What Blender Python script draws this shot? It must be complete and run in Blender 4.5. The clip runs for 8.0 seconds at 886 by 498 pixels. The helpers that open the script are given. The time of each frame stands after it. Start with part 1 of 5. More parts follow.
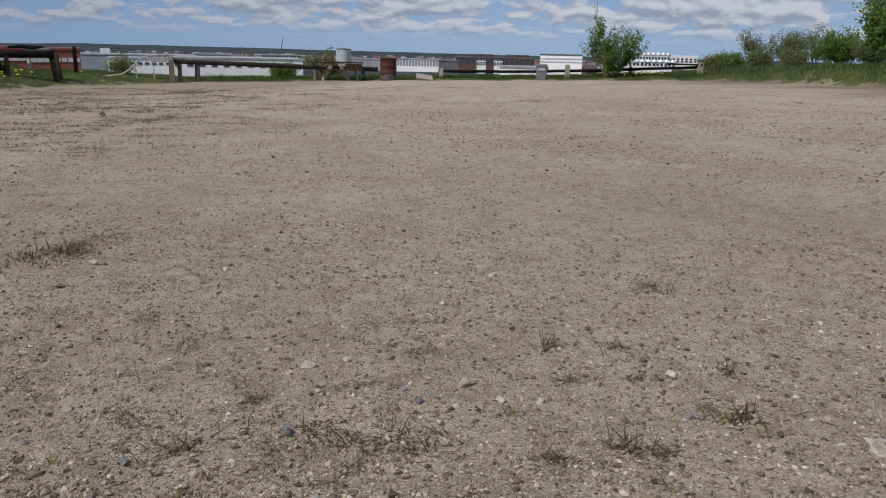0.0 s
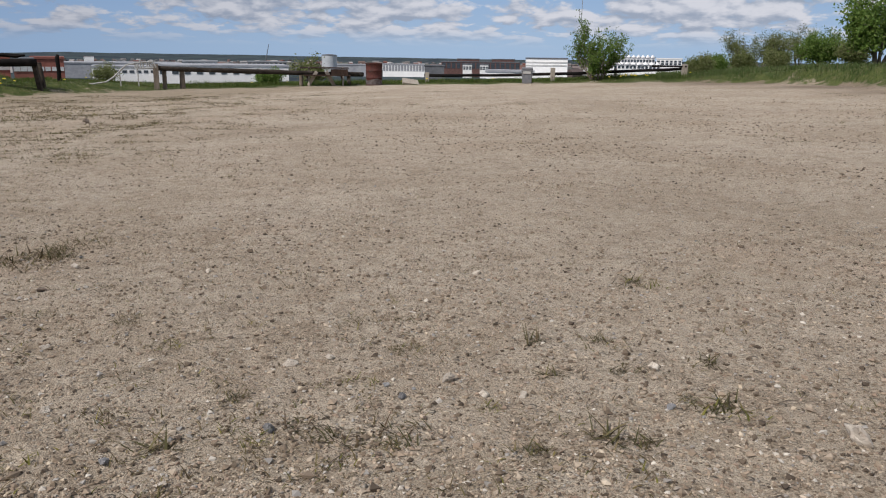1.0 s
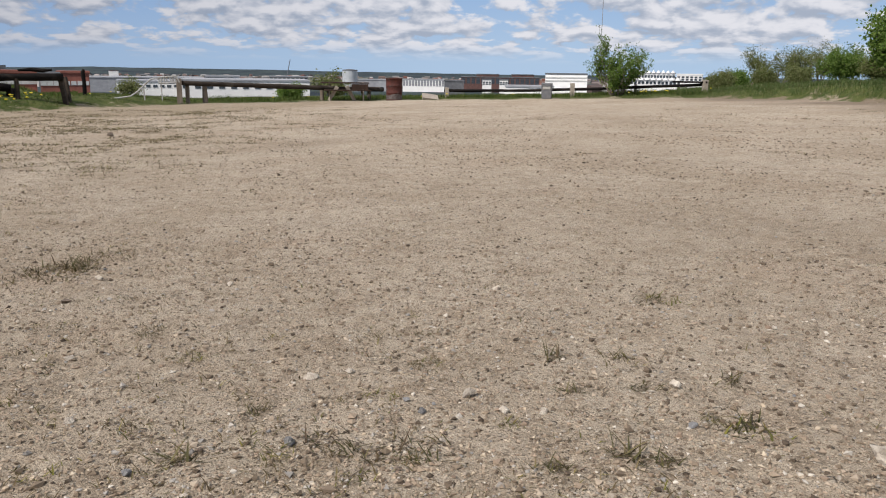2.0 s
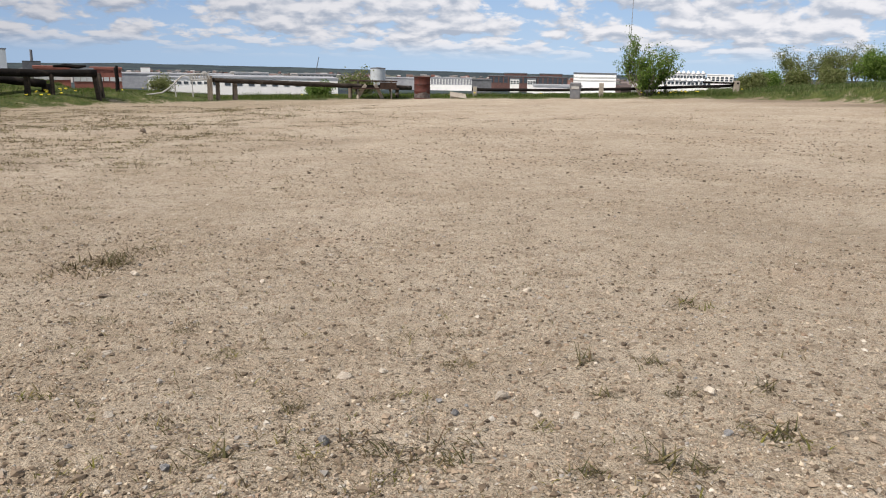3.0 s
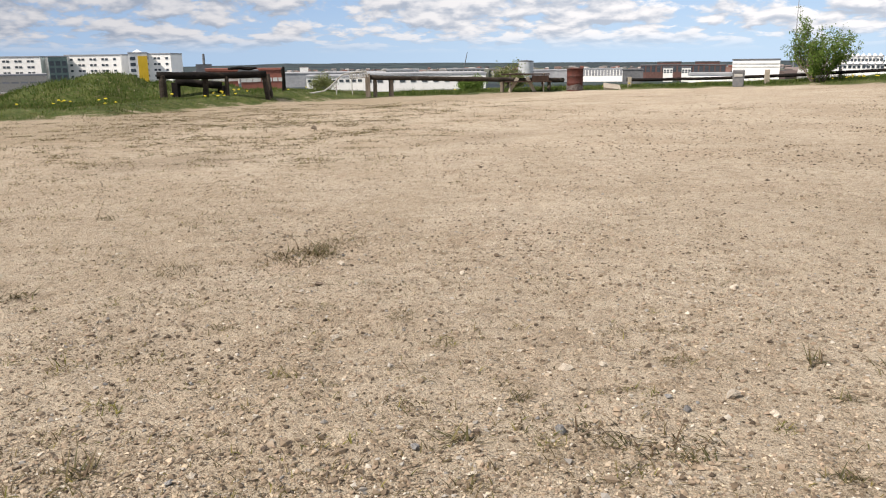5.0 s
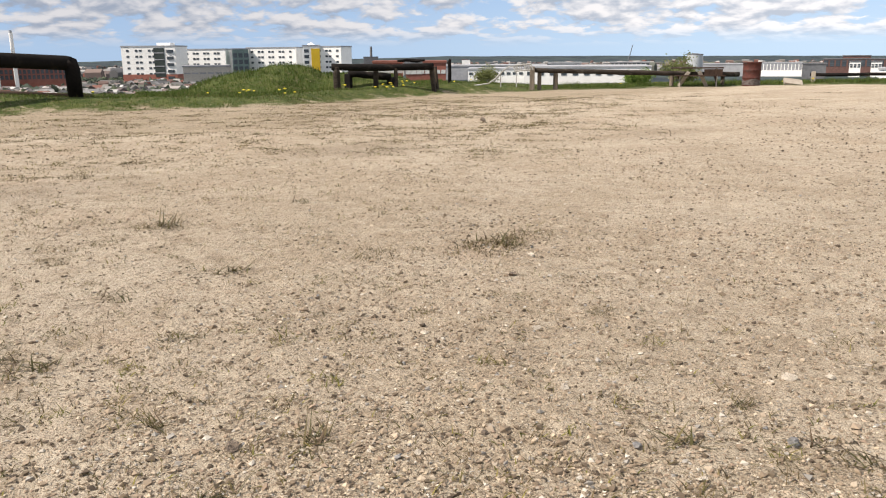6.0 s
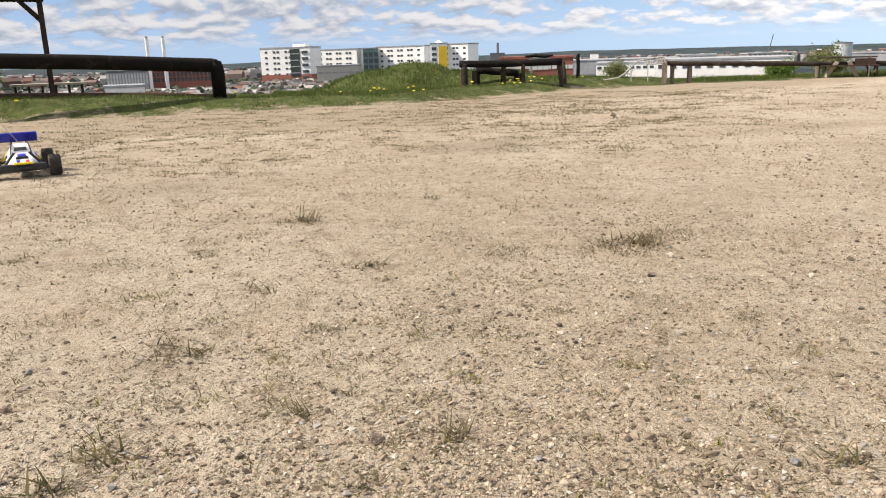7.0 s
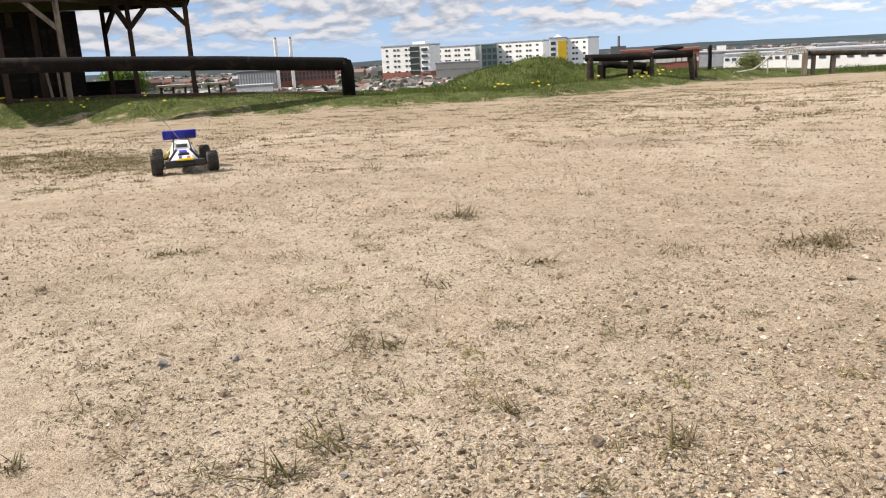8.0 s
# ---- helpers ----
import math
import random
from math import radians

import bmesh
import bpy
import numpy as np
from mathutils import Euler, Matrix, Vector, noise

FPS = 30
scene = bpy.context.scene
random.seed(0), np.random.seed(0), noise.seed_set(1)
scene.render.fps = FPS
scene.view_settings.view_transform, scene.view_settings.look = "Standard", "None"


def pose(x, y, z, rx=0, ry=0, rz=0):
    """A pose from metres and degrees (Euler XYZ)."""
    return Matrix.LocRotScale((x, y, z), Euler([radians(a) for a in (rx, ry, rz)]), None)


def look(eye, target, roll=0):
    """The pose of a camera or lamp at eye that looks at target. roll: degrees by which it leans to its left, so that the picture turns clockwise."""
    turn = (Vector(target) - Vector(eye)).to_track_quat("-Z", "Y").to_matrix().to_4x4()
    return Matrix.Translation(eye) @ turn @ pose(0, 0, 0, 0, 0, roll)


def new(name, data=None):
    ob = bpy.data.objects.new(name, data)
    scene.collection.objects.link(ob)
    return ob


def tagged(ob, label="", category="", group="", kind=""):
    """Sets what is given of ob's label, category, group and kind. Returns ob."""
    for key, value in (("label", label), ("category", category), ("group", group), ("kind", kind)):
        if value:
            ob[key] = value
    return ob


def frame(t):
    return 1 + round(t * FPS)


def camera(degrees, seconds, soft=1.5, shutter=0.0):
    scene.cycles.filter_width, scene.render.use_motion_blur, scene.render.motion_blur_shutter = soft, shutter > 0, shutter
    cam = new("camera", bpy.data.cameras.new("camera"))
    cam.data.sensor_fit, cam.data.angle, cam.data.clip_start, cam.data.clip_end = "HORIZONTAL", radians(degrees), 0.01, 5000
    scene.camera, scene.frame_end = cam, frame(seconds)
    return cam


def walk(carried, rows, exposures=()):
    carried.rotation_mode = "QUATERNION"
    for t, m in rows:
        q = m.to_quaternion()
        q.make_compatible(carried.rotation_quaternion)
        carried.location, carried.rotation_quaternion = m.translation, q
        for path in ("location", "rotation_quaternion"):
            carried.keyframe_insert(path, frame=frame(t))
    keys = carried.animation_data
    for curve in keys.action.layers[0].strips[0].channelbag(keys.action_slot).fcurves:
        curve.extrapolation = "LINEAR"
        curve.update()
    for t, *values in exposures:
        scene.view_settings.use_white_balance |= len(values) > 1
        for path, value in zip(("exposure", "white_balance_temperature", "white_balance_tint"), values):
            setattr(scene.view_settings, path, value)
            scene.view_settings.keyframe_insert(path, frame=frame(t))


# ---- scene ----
cam = camera(59.2, 8.0, soft=1.1)
PATH = [
    (0, (-0.055, 0.073, 0.619), (-0.041, 2.011, 0.122), 1.3),
    (0.5, (-0.044, 0.074, 0.605), (0.001, 2.011, 0.107), 0.8),
    (1, (-0.04, 0.071, 0.6), (0.003, 2.011, 0.115), 0.7),
    (1.5, (-0.04, 0.068, 0.601), (-0.02, 2.016, 0.148), 0.9),
    (2.8, (-0.061, 0.067, 0.607), (-0.112, 2.016, 0.158), 0.9),
    (3, (-0.064, 0.065, 0.609), (-0.133, 2.012, 0.155), 1.2),
    (3.5, (-0.073, 0.066, 0.611), (-0.185, 2.012, 0.163), 1.2),
    (4, (-0.082, 0.062, 0.616), (-0.215, 2.008, 0.173), 0.9),
    (4.5, (-0.137, 0.046, 0.613), (-0.384, 1.978, 0.157), 0.2),
    (4.7, (-0.172, 0.035, 0.614), (-0.497, 1.953, 0.147), -0.3),
    (5.8, (-0.33, -0.019, 0.614), (-1.053, 1.784, 0.138), -0.3),
    (6, (-0.349, -0.023, 0.61), (-1.152, 1.743, 0.125), -0.5),
    (6.5, (-0.373, -0.027, 0.612), (-1.347, 1.651, 0.125), -1.5),
    (7, (-0.385, -0.03, 0.612), (-1.463, 1.582, 0.124), -1.8),
    (7.5, (-0.452, -0.065, 0.611), (-1.643, 1.466, 0.125), -3.1),
    (8, (-0.545, -0.124, 0.615), (-1.855, 1.307, 0.129), -3.0),
]
EXPO = [(0.0, -0.54, 5980, 14), (0.6, -0.39, 6080, 14), (1.5, -0.16, 6240, 14), (2.8, 0.10, 6480, 13), (3.6, 0.23, 6600, 13), (5.0, 0.38, 6750, 13), (8.0, 0.60, 6860, 13)]
walk(cam, [(t, look(eye, target, roll)) for t, eye, target, roll in PATH], EXPO)

# ---- world and sun ----
SUN_AZ, SUN_EL = -132.0, 47.0      # degrees clockwise from +y, and above the horizon


def sun_way():
    a, e = radians(SUN_AZ), radians(SUN_EL)
    return Vector((math.sin(a) * math.cos(e), math.cos(a) * math.cos(e), math.sin(e)))


world = bpy.data.worlds.new("sky")
scene.world = world
world.use_nodes = True


class Nodes:
    """Short hand for building a node tree."""

    def __init__(self, tree):
        self.tree = tree

    def add(self, kind, **values):
        n = self.tree.nodes.new(kind)
        for k, v in values.items():
            if k in n.inputs:
                n.inputs[k].default_value = v
        return n

    def link(self, a, b):
        self.tree.links.new(a, b)

    def math(self, op, a, b=None, clamp=False):
        n = self.tree.nodes.new("ShaderNodeMath")
        n.operation, n.use_clamp = op, clamp
        for sock, v in zip(n.inputs, (a, b)):
            if v is None:
                continue
            if isinstance(v, (int, float)):
                sock.default_value = v
            else:
                self.link(v, sock)
        return n.outputs[0]

    def mix(self, fac, a, b, blend="MIX"):
        n = self.tree.nodes.new("ShaderNodeMix")
        n.data_type, n.blend_type = "RGBA", blend
        for sock, v in ((n.inputs[0], fac), (n.inputs[6], a), (n.inputs[7], b)):
            if isinstance(v, (int, float)):
                sock.default_value = v
            elif isinstance(v, tuple):
                sock.default_value = (*v, 1.0)
            else:
                self.link(v, sock)
        return n.outputs[2]

    def ramp(self, fac, lo, hi):
        n = self.tree.nodes.new("ShaderNodeMapRange")
        n.interpolation_type = "SMOOTHSTEP"
        n.inputs[1].default_value, n.inputs[2].default_value = lo, hi
        self.link(fac, n.inputs[0])
        return n.outputs[0]

    def noise(self, vec, scale, detail=4.0, rough=0.55, dist=0.0):
        n = self.tree.nodes.new("ShaderNodeTexNoise")
        n.inputs["Scale"].default_value, n.inputs["Detail"].default_value = scale, detail
        n.inputs["Roughness"].default_value, n.inputs["Distortion"].default_value = rough, dist
        self.link(vec, n.inputs["Vector"])
        return n.outputs["Fac"]

    def voronoi(self, vec, scale, feature="F1"):
        n = self.tree.nodes.new("ShaderNodeTexVoronoi")
        n.feature = feature
        n.inputs["Scale"].default_value = scale
        self.link(vec, n.inputs["Vector"])
        return n

    def mapped(self, vec, scale, move=(0, 0, 0)):
        n = self.tree.nodes.new("ShaderNodeMapping")
        n.inputs["Scale"].default_value, n.inputs["Location"].default_value = scale, move
        self.link(vec, n.inputs["Vector"])
        return n.outputs[0]


def build_sky():
    N = Nodes(world.node_tree)
    N.tree.nodes.clear()
    sky = N.add("ShaderNodeTexSky")
    sky.sky_type, sky.sun_disc = "NISHITA", False
    sky.sun_elevation, sky.sun_rotation = radians(SUN_EL), radians(SUN_AZ)
    sky.air_density, sky.dust_density, sky.ozone_density = 1.0, 0.6, 2.0
    co = N.add("ShaderNodeTexCoord").outputs["Generated"]
    # cumulus in rows that flatten towards the horizon
    sep = N.add("ShaderNodeSeparateXYZ")
    N.link(co, sep.inputs[0])
    low = N.math("LOGARITHM", N.math("ADD", N.math("MAXIMUM", sep.outputs[2], 0.0), 0.025), 2.718)
    comb = N.add("ShaderNodeCombineXYZ")
    N.link(sep.outputs[0], comb.inputs[0])
    N.link(sep.outputs[1], comb.inputs[1])
    N.link(N.math("MULTIPLY", low, 0.30), comb.inputs[2])
    size = (23, 23, 15.0)
    warp = N.noise(N.mapped(comb.outputs[0], (9, 9, 5)), 1.0, 2.0)
    dens = N.noise(N.mapped(comb.outputs[0], size), 1.0, 8.0, 0.56, 0.15)
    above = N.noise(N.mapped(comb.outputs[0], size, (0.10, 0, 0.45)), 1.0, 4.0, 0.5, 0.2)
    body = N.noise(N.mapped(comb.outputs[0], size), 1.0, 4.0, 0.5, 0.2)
    big = N.noise(N.mapped(comb.outputs[0], (4.5, 4.5, 4.0)), 1.0, 2.0)
    cover = N.math("ADD", dens, N.math("MULTIPLY", N.math("SUBTRACT", big, 0.5), 0.40))
    cover = N.math("ADD", cover, N.math("MULTIPLY", N.math("SUBTRACT", warp, 0.5), 0.22))
    # the cover thickens higher up and thins into haze over the horizon
    cover = N.math("ADD", cover, N.math("MULTIPLY", N.ramp(sep.outputs[2], 0.02, 0.10), 0.05))
    alpha = N.math("MULTIPLY", N.ramp(cover, 0.40, 0.52), N.ramp(sep.outputs[2], 0.006, 0.034))
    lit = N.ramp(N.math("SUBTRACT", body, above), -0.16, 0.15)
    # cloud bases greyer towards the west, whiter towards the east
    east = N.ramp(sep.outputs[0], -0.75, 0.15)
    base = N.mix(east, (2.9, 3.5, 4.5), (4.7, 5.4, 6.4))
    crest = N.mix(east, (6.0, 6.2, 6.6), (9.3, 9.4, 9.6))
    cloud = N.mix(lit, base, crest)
    low_blue = N.mix(east, (3.5, 5.0, 7.0), (5.2, 7.0, 8.9))
    high_blue = N.mix(east, (2.3, 3.9, 6.6), (3.4, 5.4, 8.3))
    blue = N.mix(N.ramp(sep.outputs[2], 0.0, 0.13), low_blue, high_blue)
    haze = N.mix(N.ramp(sep.outputs[2], 0.10, 0.40), blue, sky.outputs[0])
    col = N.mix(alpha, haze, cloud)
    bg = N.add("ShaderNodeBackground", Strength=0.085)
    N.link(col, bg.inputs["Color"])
    out = N.add("ShaderNodeOutputWorld")
    N.link(bg.outputs[0], out.inputs[0])


build_sky()
sun = new("sun", bpy.data.lights.new("sun", "SUN"))
sun.data.energy, sun.data.angle, sun.data.color = 5.0, radians(0.6), (1.0, 0.93, 0.83)
sun.matrix_world = look(sun_way() * 50, (0, 0, 0))


# ---- materials ----
def material(name):
    m = bpy.data.materials.new(name)
    m.use_nodes = True
    N = Nodes(m.node_tree)
    return m, N, N.tree.nodes["Principled BSDF"]


def bumped(N, bsdf, height, strength, distance):
    b = N.add("ShaderNodeBump", Strength=strength, Distance=distance)
    N.link(height, b.inputs["Height"])
    N.link(b.outputs[0], bsdf.inputs["Normal"])


def plain(name, a, b, scale=8.0, rough=0.7, metal=0.0, bump=0.3, dist=0.004, stretch=(1, 1, 1), spread=0.12, grime=None, spec=0.4):
    """Two tones with grain, blotches and a little difference from piece to piece."""
    m, N, bsdf = material(name)
    co = N.mapped(N.add("ShaderNodeTexCoord").outputs["Object"], stretch)
    fine = N.noise(co, scale * 6, 6.0, 0.6)
    coarse = N.noise(co, scale, 4.0, 0.55)
    col = N.mix(N.ramp(N.math("ADD", N.math("MULTIPLY", fine, 0.5), N.math("MULTIPLY", coarse, 0.5)), 0.36, 0.64), a, b)
    if grime:
        col = N.mix(N.ramp(N.noise(co, scale * 0.6, 6.0, 0.65, 0.4), 0.52, 0.68), col, grime)
    rnd = N.add("ShaderNodeObjectInfo").outputs["Random"]
    hsv = N.add("ShaderNodeHueSaturation")
    N.link(N.math("ADD", N.math("MULTIPLY", rnd, 2 * spread), 1 - spread), hsv.inputs["Value"])
    N.link(col, hsv.inputs["Color"])
    N.link(hsv.outputs[0], bsdf.inputs["Base Color"])
    N.link(N.math("ADD", N.math("MULTIPLY", coarse, 0.25), rough - 0.12), bsdf.inputs["Roughness"])
    bsdf.inputs["Metallic"].default_value = metal
    bsdf.inputs["Specular IOR Level"].default_value = spec
    bumped(N, bsdf, fine, bump, dist)
    return m


def islands(name, colours, rough=0.85, scale=60.0, bump=0.5, dist=0.001, glow=0.0):
    """Joined pieces, each island in a tone of its own along a ramp of colours."""
    m, N, bsdf = material(name)
    geo = N.add("ShaderNodeNewGeometry")
    rampn = N.add("ShaderNodeValToRGB")
    el = rampn.color_ramp.elements
    while len(el) < len(colours):
        el.new(0.5)
    for k, c in enumerate(colours):
        el[k].position, el[k].color = k / (len(colours) - 1), (*c, 1)
    N.link(geo.outputs["Random Per Island"], rampn.inputs[0])
    co = N.add("ShaderNodeTexCoord").outputs["Object"]
    n = N.noise(co, scale, 4.0, 0.6)
    col = N.mix(N.ramp(n, 0.3, 0.7), rampn.outputs[0], (0.5, 0.5, 0.5), "SOFT_LIGHT")
    N.link(col, bsdf.inputs["Base Color"])
    bsdf.inputs["Roughness"].default_value = rough
    bsdf.inputs["Specular IOR Level"].default_value = 0.3
    bumped(N, bsdf, n, bump, dist)
    if glow:      # thin leaves let light through
        tr = N.add("ShaderNodeBsdfTranslucent")
        N.link(col, tr.inputs["Color"])
        mx = N.add("ShaderNodeMixShader", Fac=glow)
        N.link(bsdf.outputs[0], mx.inputs[1])
        N.link(tr.outputs[0], mx.inputs[2])
        N.link(mx.outputs[0], N.tree.nodes["Material Output"].inputs[0])
    return m


def stone_mat(name, a, b, speck):
    m, N, bsdf = material(name)
    co = N.add("ShaderNodeTexCoord").outputs["Object"]
    n1, n2 = N.noise(co, 1.6, 4.0, 0.6), N.noise(co, 9.0, 6.0, 0.65)
    col = N.mix(N.ramp(n1, 0.35, 0.65), a, b)
    col = N.mix(N.ramp(n2, 0.55, 0.72), col, speck)
    rnd = N.add("ShaderNodeObjectInfo").outputs["Random"]
    hsv = N.add("ShaderNodeHueSaturation")
    N.link(N.math("ADD", N.math("MULTIPLY", rnd, 0.5), 0.75), hsv.inputs["Value"])
    N.link(col, hsv.inputs["Color"])
    N.link(hsv.outputs[0], bsdf.inputs["Base Color"])
    bsdf.inputs["Roughness"].default_value = 0.85
    bumped(N, bsdf, n2, 0.6, 0.05)
    return m


def ground_mat():
    m, N, bsdf = material("sandy_gravel_and_turf")
    co = N.add("ShaderNodeTexCoord").outputs["Object"]
    soil = N.add("ShaderNodeAttribute")
    soil.attribute_name = "turf"
    damp = N.add("ShaderNodeAttribute")
    damp.attribute_name = "damp"
    patch, mid = N.noise(co, 0.55, 5.0, 0.6, 0.6), N.noise(co, 4.5, 6.0, 0.62, 0.3)
    grit, fine = N.noise(co, 55.0, 5.0, 0.7), N.noise(co, 260.0, 3.0, 0.7)
    col = N.mix(N.ramp(patch, 0.36, 0.64), (0.405, 0.332, 0.245), (0.505, 0.430, 0.335))
    col = N.mix(N.math("MULTIPLY", N.ramp(mid, 0.46, 0.72), 0.62), col, (0.30, 0.232, 0.16))
    # crumbs and dust at a hand's breadth: pale dry sand against browner earth
    hand = N.noise(co, 17.0, 6.0, 0.68, 0.35)
    col = N.mix(N.math("MULTIPLY", N.ramp(hand, 0.50, 0.66), 0.62), col, (0.235, 0.180, 0.124))
    col = N.mix(N.math("MULTIPLY", N.ramp(hand, 0.48, 0.36), 0.40), col, (0.56, 0.49, 0.39))
    scrub = N.add("ShaderNodeAttribute")
    scrub.attribute_name = "scrub"
    tangle = N.noise(N.mapped(co, (1.0, 1.6, 1.0)), 2.6, 8.0, 0.72, 0.4)
    col = N.mix(N.math("MULTIPLY", N.ramp(N.math("ADD", tangle, N.math("MULTIPLY", scrub.outputs["Fac"], 0.45)), 0.66, 0.86), 0.52), col, (0.185, 0.142, 0.080))
    col = N.mix(N.math("MULTIPLY", N.ramp(N.noise(co, 1.3, 4.0, 0.6, 0.5), 0.54, 0.72), 0.40), col, (0.47, 0.355, 0.26))
    col = N.mix(N.math("MULTIPLY", N.ramp(grit, 0.54, 0.67), 0.75), col, (0.15, 0.112, 0.076))
    col = N.mix(N.math("MULTIPLY", N.ramp(fine, 0.54, 0.65), 0.62), col, (0.62, 0.545, 0.43))
    col = N.mix(N.math("MULTIPLY", N.ramp(fine, 0.46, 0.37), 0.66), col, (0.14, 0.105, 0.07))
    # tiny stones, each with a tone of its own
    v = N.voronoi(N.mapped(co, (1, 1, 1), (0.3, 0.7, 0.1)), 95.0)
    vsep = N.add("ShaderNodeSeparateColor")
    N.link(v.outputs["Color"], vsep.inputs[0])
    pick = N.math("MULTIPLY", N.ramp(vsep.outputs[0], 0.72, 0.80), N.ramp(v.outputs["Distance"], 0.42, 0.30))
    tone = N.mix(vsep.outputs[1], (0.19, 0.15, 0.115), (0.62, 0.55, 0.45))
    col = N.mix(N.math("MULTIPLY", pick, 0.6), col, tone)
    v2 = N.voronoi(co, 38.0)
    vsep2 = N.add("ShaderNodeSeparateColor")
    N.link(v2.outputs["Color"], vsep2.inputs[0])
    pick2 = N.math("MULTIPLY", N.ramp(vsep2.outputs[0], 0.86, 0.92), N.ramp(v2.outputs["Distance"], 0.36, 0.24))
    col = N.mix(N.math("MULTIPLY", pick2, 0.5), col, N.mix(vsep2.outputs[1], (0.15, 0.115, 0.085), (0.55, 0.48, 0.38)))
    col = N.mix(N.math("MULTIPLY", damp.outputs["Fac"], 0.75), col, (0.155, 0.115, 0.078))
    turf = N.mix(N.ramp(N.noise(co, 2.2, 5.0, 0.6), 0.35, 0.65), (0.042, 0.065, 0.012), (0.085, 0.105, 0.026))
    turf = N.mix(N.ramp(N.noise(co, 9.0, 5.0, 0.7), 0.52, 0.7), turf, (0.17, 0.14, 0.08))
    edge = N.math("ADD", soil.outputs["Fac"], N.math("MULTIPLY", N.math("SUBTRACT", N.noise(co, 1.6, 7.0, 0.74, 0.5), 0.5), 1.5))
    col = N.mix(N.ramp(edge, 0.40, 0.62), col, turf)
    # far woods and valley floor: dark green with blue distance haze in the colour
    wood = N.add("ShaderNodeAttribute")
    wood.attribute_name = "hazed_woodland"
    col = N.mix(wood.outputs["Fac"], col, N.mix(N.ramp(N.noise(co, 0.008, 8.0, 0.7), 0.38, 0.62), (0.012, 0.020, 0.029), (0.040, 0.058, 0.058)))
    N.link(col, bsdf.inputs["Base Color"])
    bsdf.inputs["Roughness"].default_value = 0.92
    bsdf.inputs["Specular IOR Level"].default_value = 0.2
    h = N.math("ADD", N.math("MULTIPLY", grit, 0.8), N.math("MULTIPLY", fine, 0.35))
    h = N.math("ADD", h, N.math("ADD", N.math("MULTIPLY", pick, 0.5), N.math("MULTIPLY", pick2, 1.0)))
    bumped(N, bsdf, h, 1.0, 0.022)
    return m


GROUND = ground_mat()
GRIT = islands("grit", [(0.12, 0.095, 0.072), (0.26, 0.20, 0.142), (0.36, 0.285, 0.205), (0.42, 0.34, 0.245), (0.47, 0.39, 0.29), (0.50, 0.425, 0.325), (0.40, 0.305, 0.225), (0.20, 0.15, 0.11), (0.60, 0.55, 0.47)])
CLOD = islands("clods", [(0.060, 0.045, 0.032), (0.10, 0.075, 0.052), (0.15, 0.114, 0.080), (0.21, 0.162, 0.115), (0.29, 0.228, 0.165)])
CRUMB = islands("crumbs", [(0.11, 0.084, 0.058), (0.19, 0.146, 0.102), (0.26, 0.204, 0.146), (0.31, 0.245, 0.178), (0.23, 0.168, 0.12), (0.34, 0.278, 0.208), (0.38, 0.315, 0.24), (0.22, 0.21, 0.195), (0.54, 0.49, 0.415)])
PALE_STONE = stone_mat("pale_stone", (0.50, 0.43, 0.35), (0.64, 0.58, 0.49), (0.33, 0.27, 0.21))
BROWN_STONE = stone_mat("brown_stone", (0.13, 0.098, 0.075), (0.26, 0.20, 0.15), (0.34, 0.28, 0.21))
GREY_STONE = stone_mat("grey_stone", (0.19, 0.19, 0.195), (0.30, 0.295, 0.29), (0.42, 0.41, 0.39))
DRY_GRASS = islands("dry_grass", [(0.045, 0.033, 0.015), (0.075, 0.054, 0.024), (0.115, 0.082, 0.040), (0.068, 0.062, 0.018), (0.17, 0.13, 0.065)], 0.8)
STALK = islands("stiff_stalks", [(0.042, 0.040, 0.013), (0.062, 0.058, 0.018), (0.092, 0.072, 0.028), (0.070, 0.044, 0.026), (0.15, 0.13, 0.052)], 0.7, glow=0.12)
GREEN_GRASS = islands("green_grass", [(0.026, 0.048, 0.008), (0.040, 0.075, 0.010), (0.060, 0.104, 0.014), (0.088, 0.122, 0.022), (0.125, 0.125, 0.038)], 0.75, glow=0.3)
SPROUT = islands("sprouts", [(0.070, 0.070, 0.014), (0.105, 0.105, 0.020), (0.16, 0.15, 0.030), (0.21, 0.18, 0.045), (0.12, 0.09, 0.030)], 0.75, glow=0.2)
TALL_GRASS = islands("tall_grass", [(0.036, 0.066, 0.014), (0.055, 0.094, 0.022), (0.072, 0.112, 0.028), (0.09, 0.125, 0.036), (0.21, 0.195, 0.10)], 0.75, glow=0.3)
LEAVES = islands("leaves", [(0.065, 0.125, 0.020), (0.105, 0.180, 0.032), (0.15, 0.235, 0.045), (0.20, 0.27, 0.07)], 0.55, glow=0.45)
OLIVE_LEAVES = islands("olive_leaves", [(0.095, 0.12, 0.034), (0.14, 0.17, 0.055), (0.19, 0.215, 0.08), (0.25, 0.25, 0.12)], 0.6, glow=0.45)
BARK = plain("bark", (0.09, 0.07, 0.05), (0.17, 0.14, 0.11), 12, 0.9, bump=0.8, dist=0.01, stretch=(1, 1, 0.3))
YELLOW_PETAL = plain("yellow_petal", (0.72, 0.58, 0.02), (0.80, 0.66, 0.04), 30, 0.6)
# tar black of the barriers; also stands for roof shade on the hut
DARK_LOG = plain("tarred_and_shaded_wood", (0.004, 0.0034, 0.0032), (0.011, 0.009, 0.008), 5, 0.85, bump=0.7, dist=0.01, stretch=(0.3, 1, 1), grime=(0.024, 0.019, 0.016), spec=0.15)
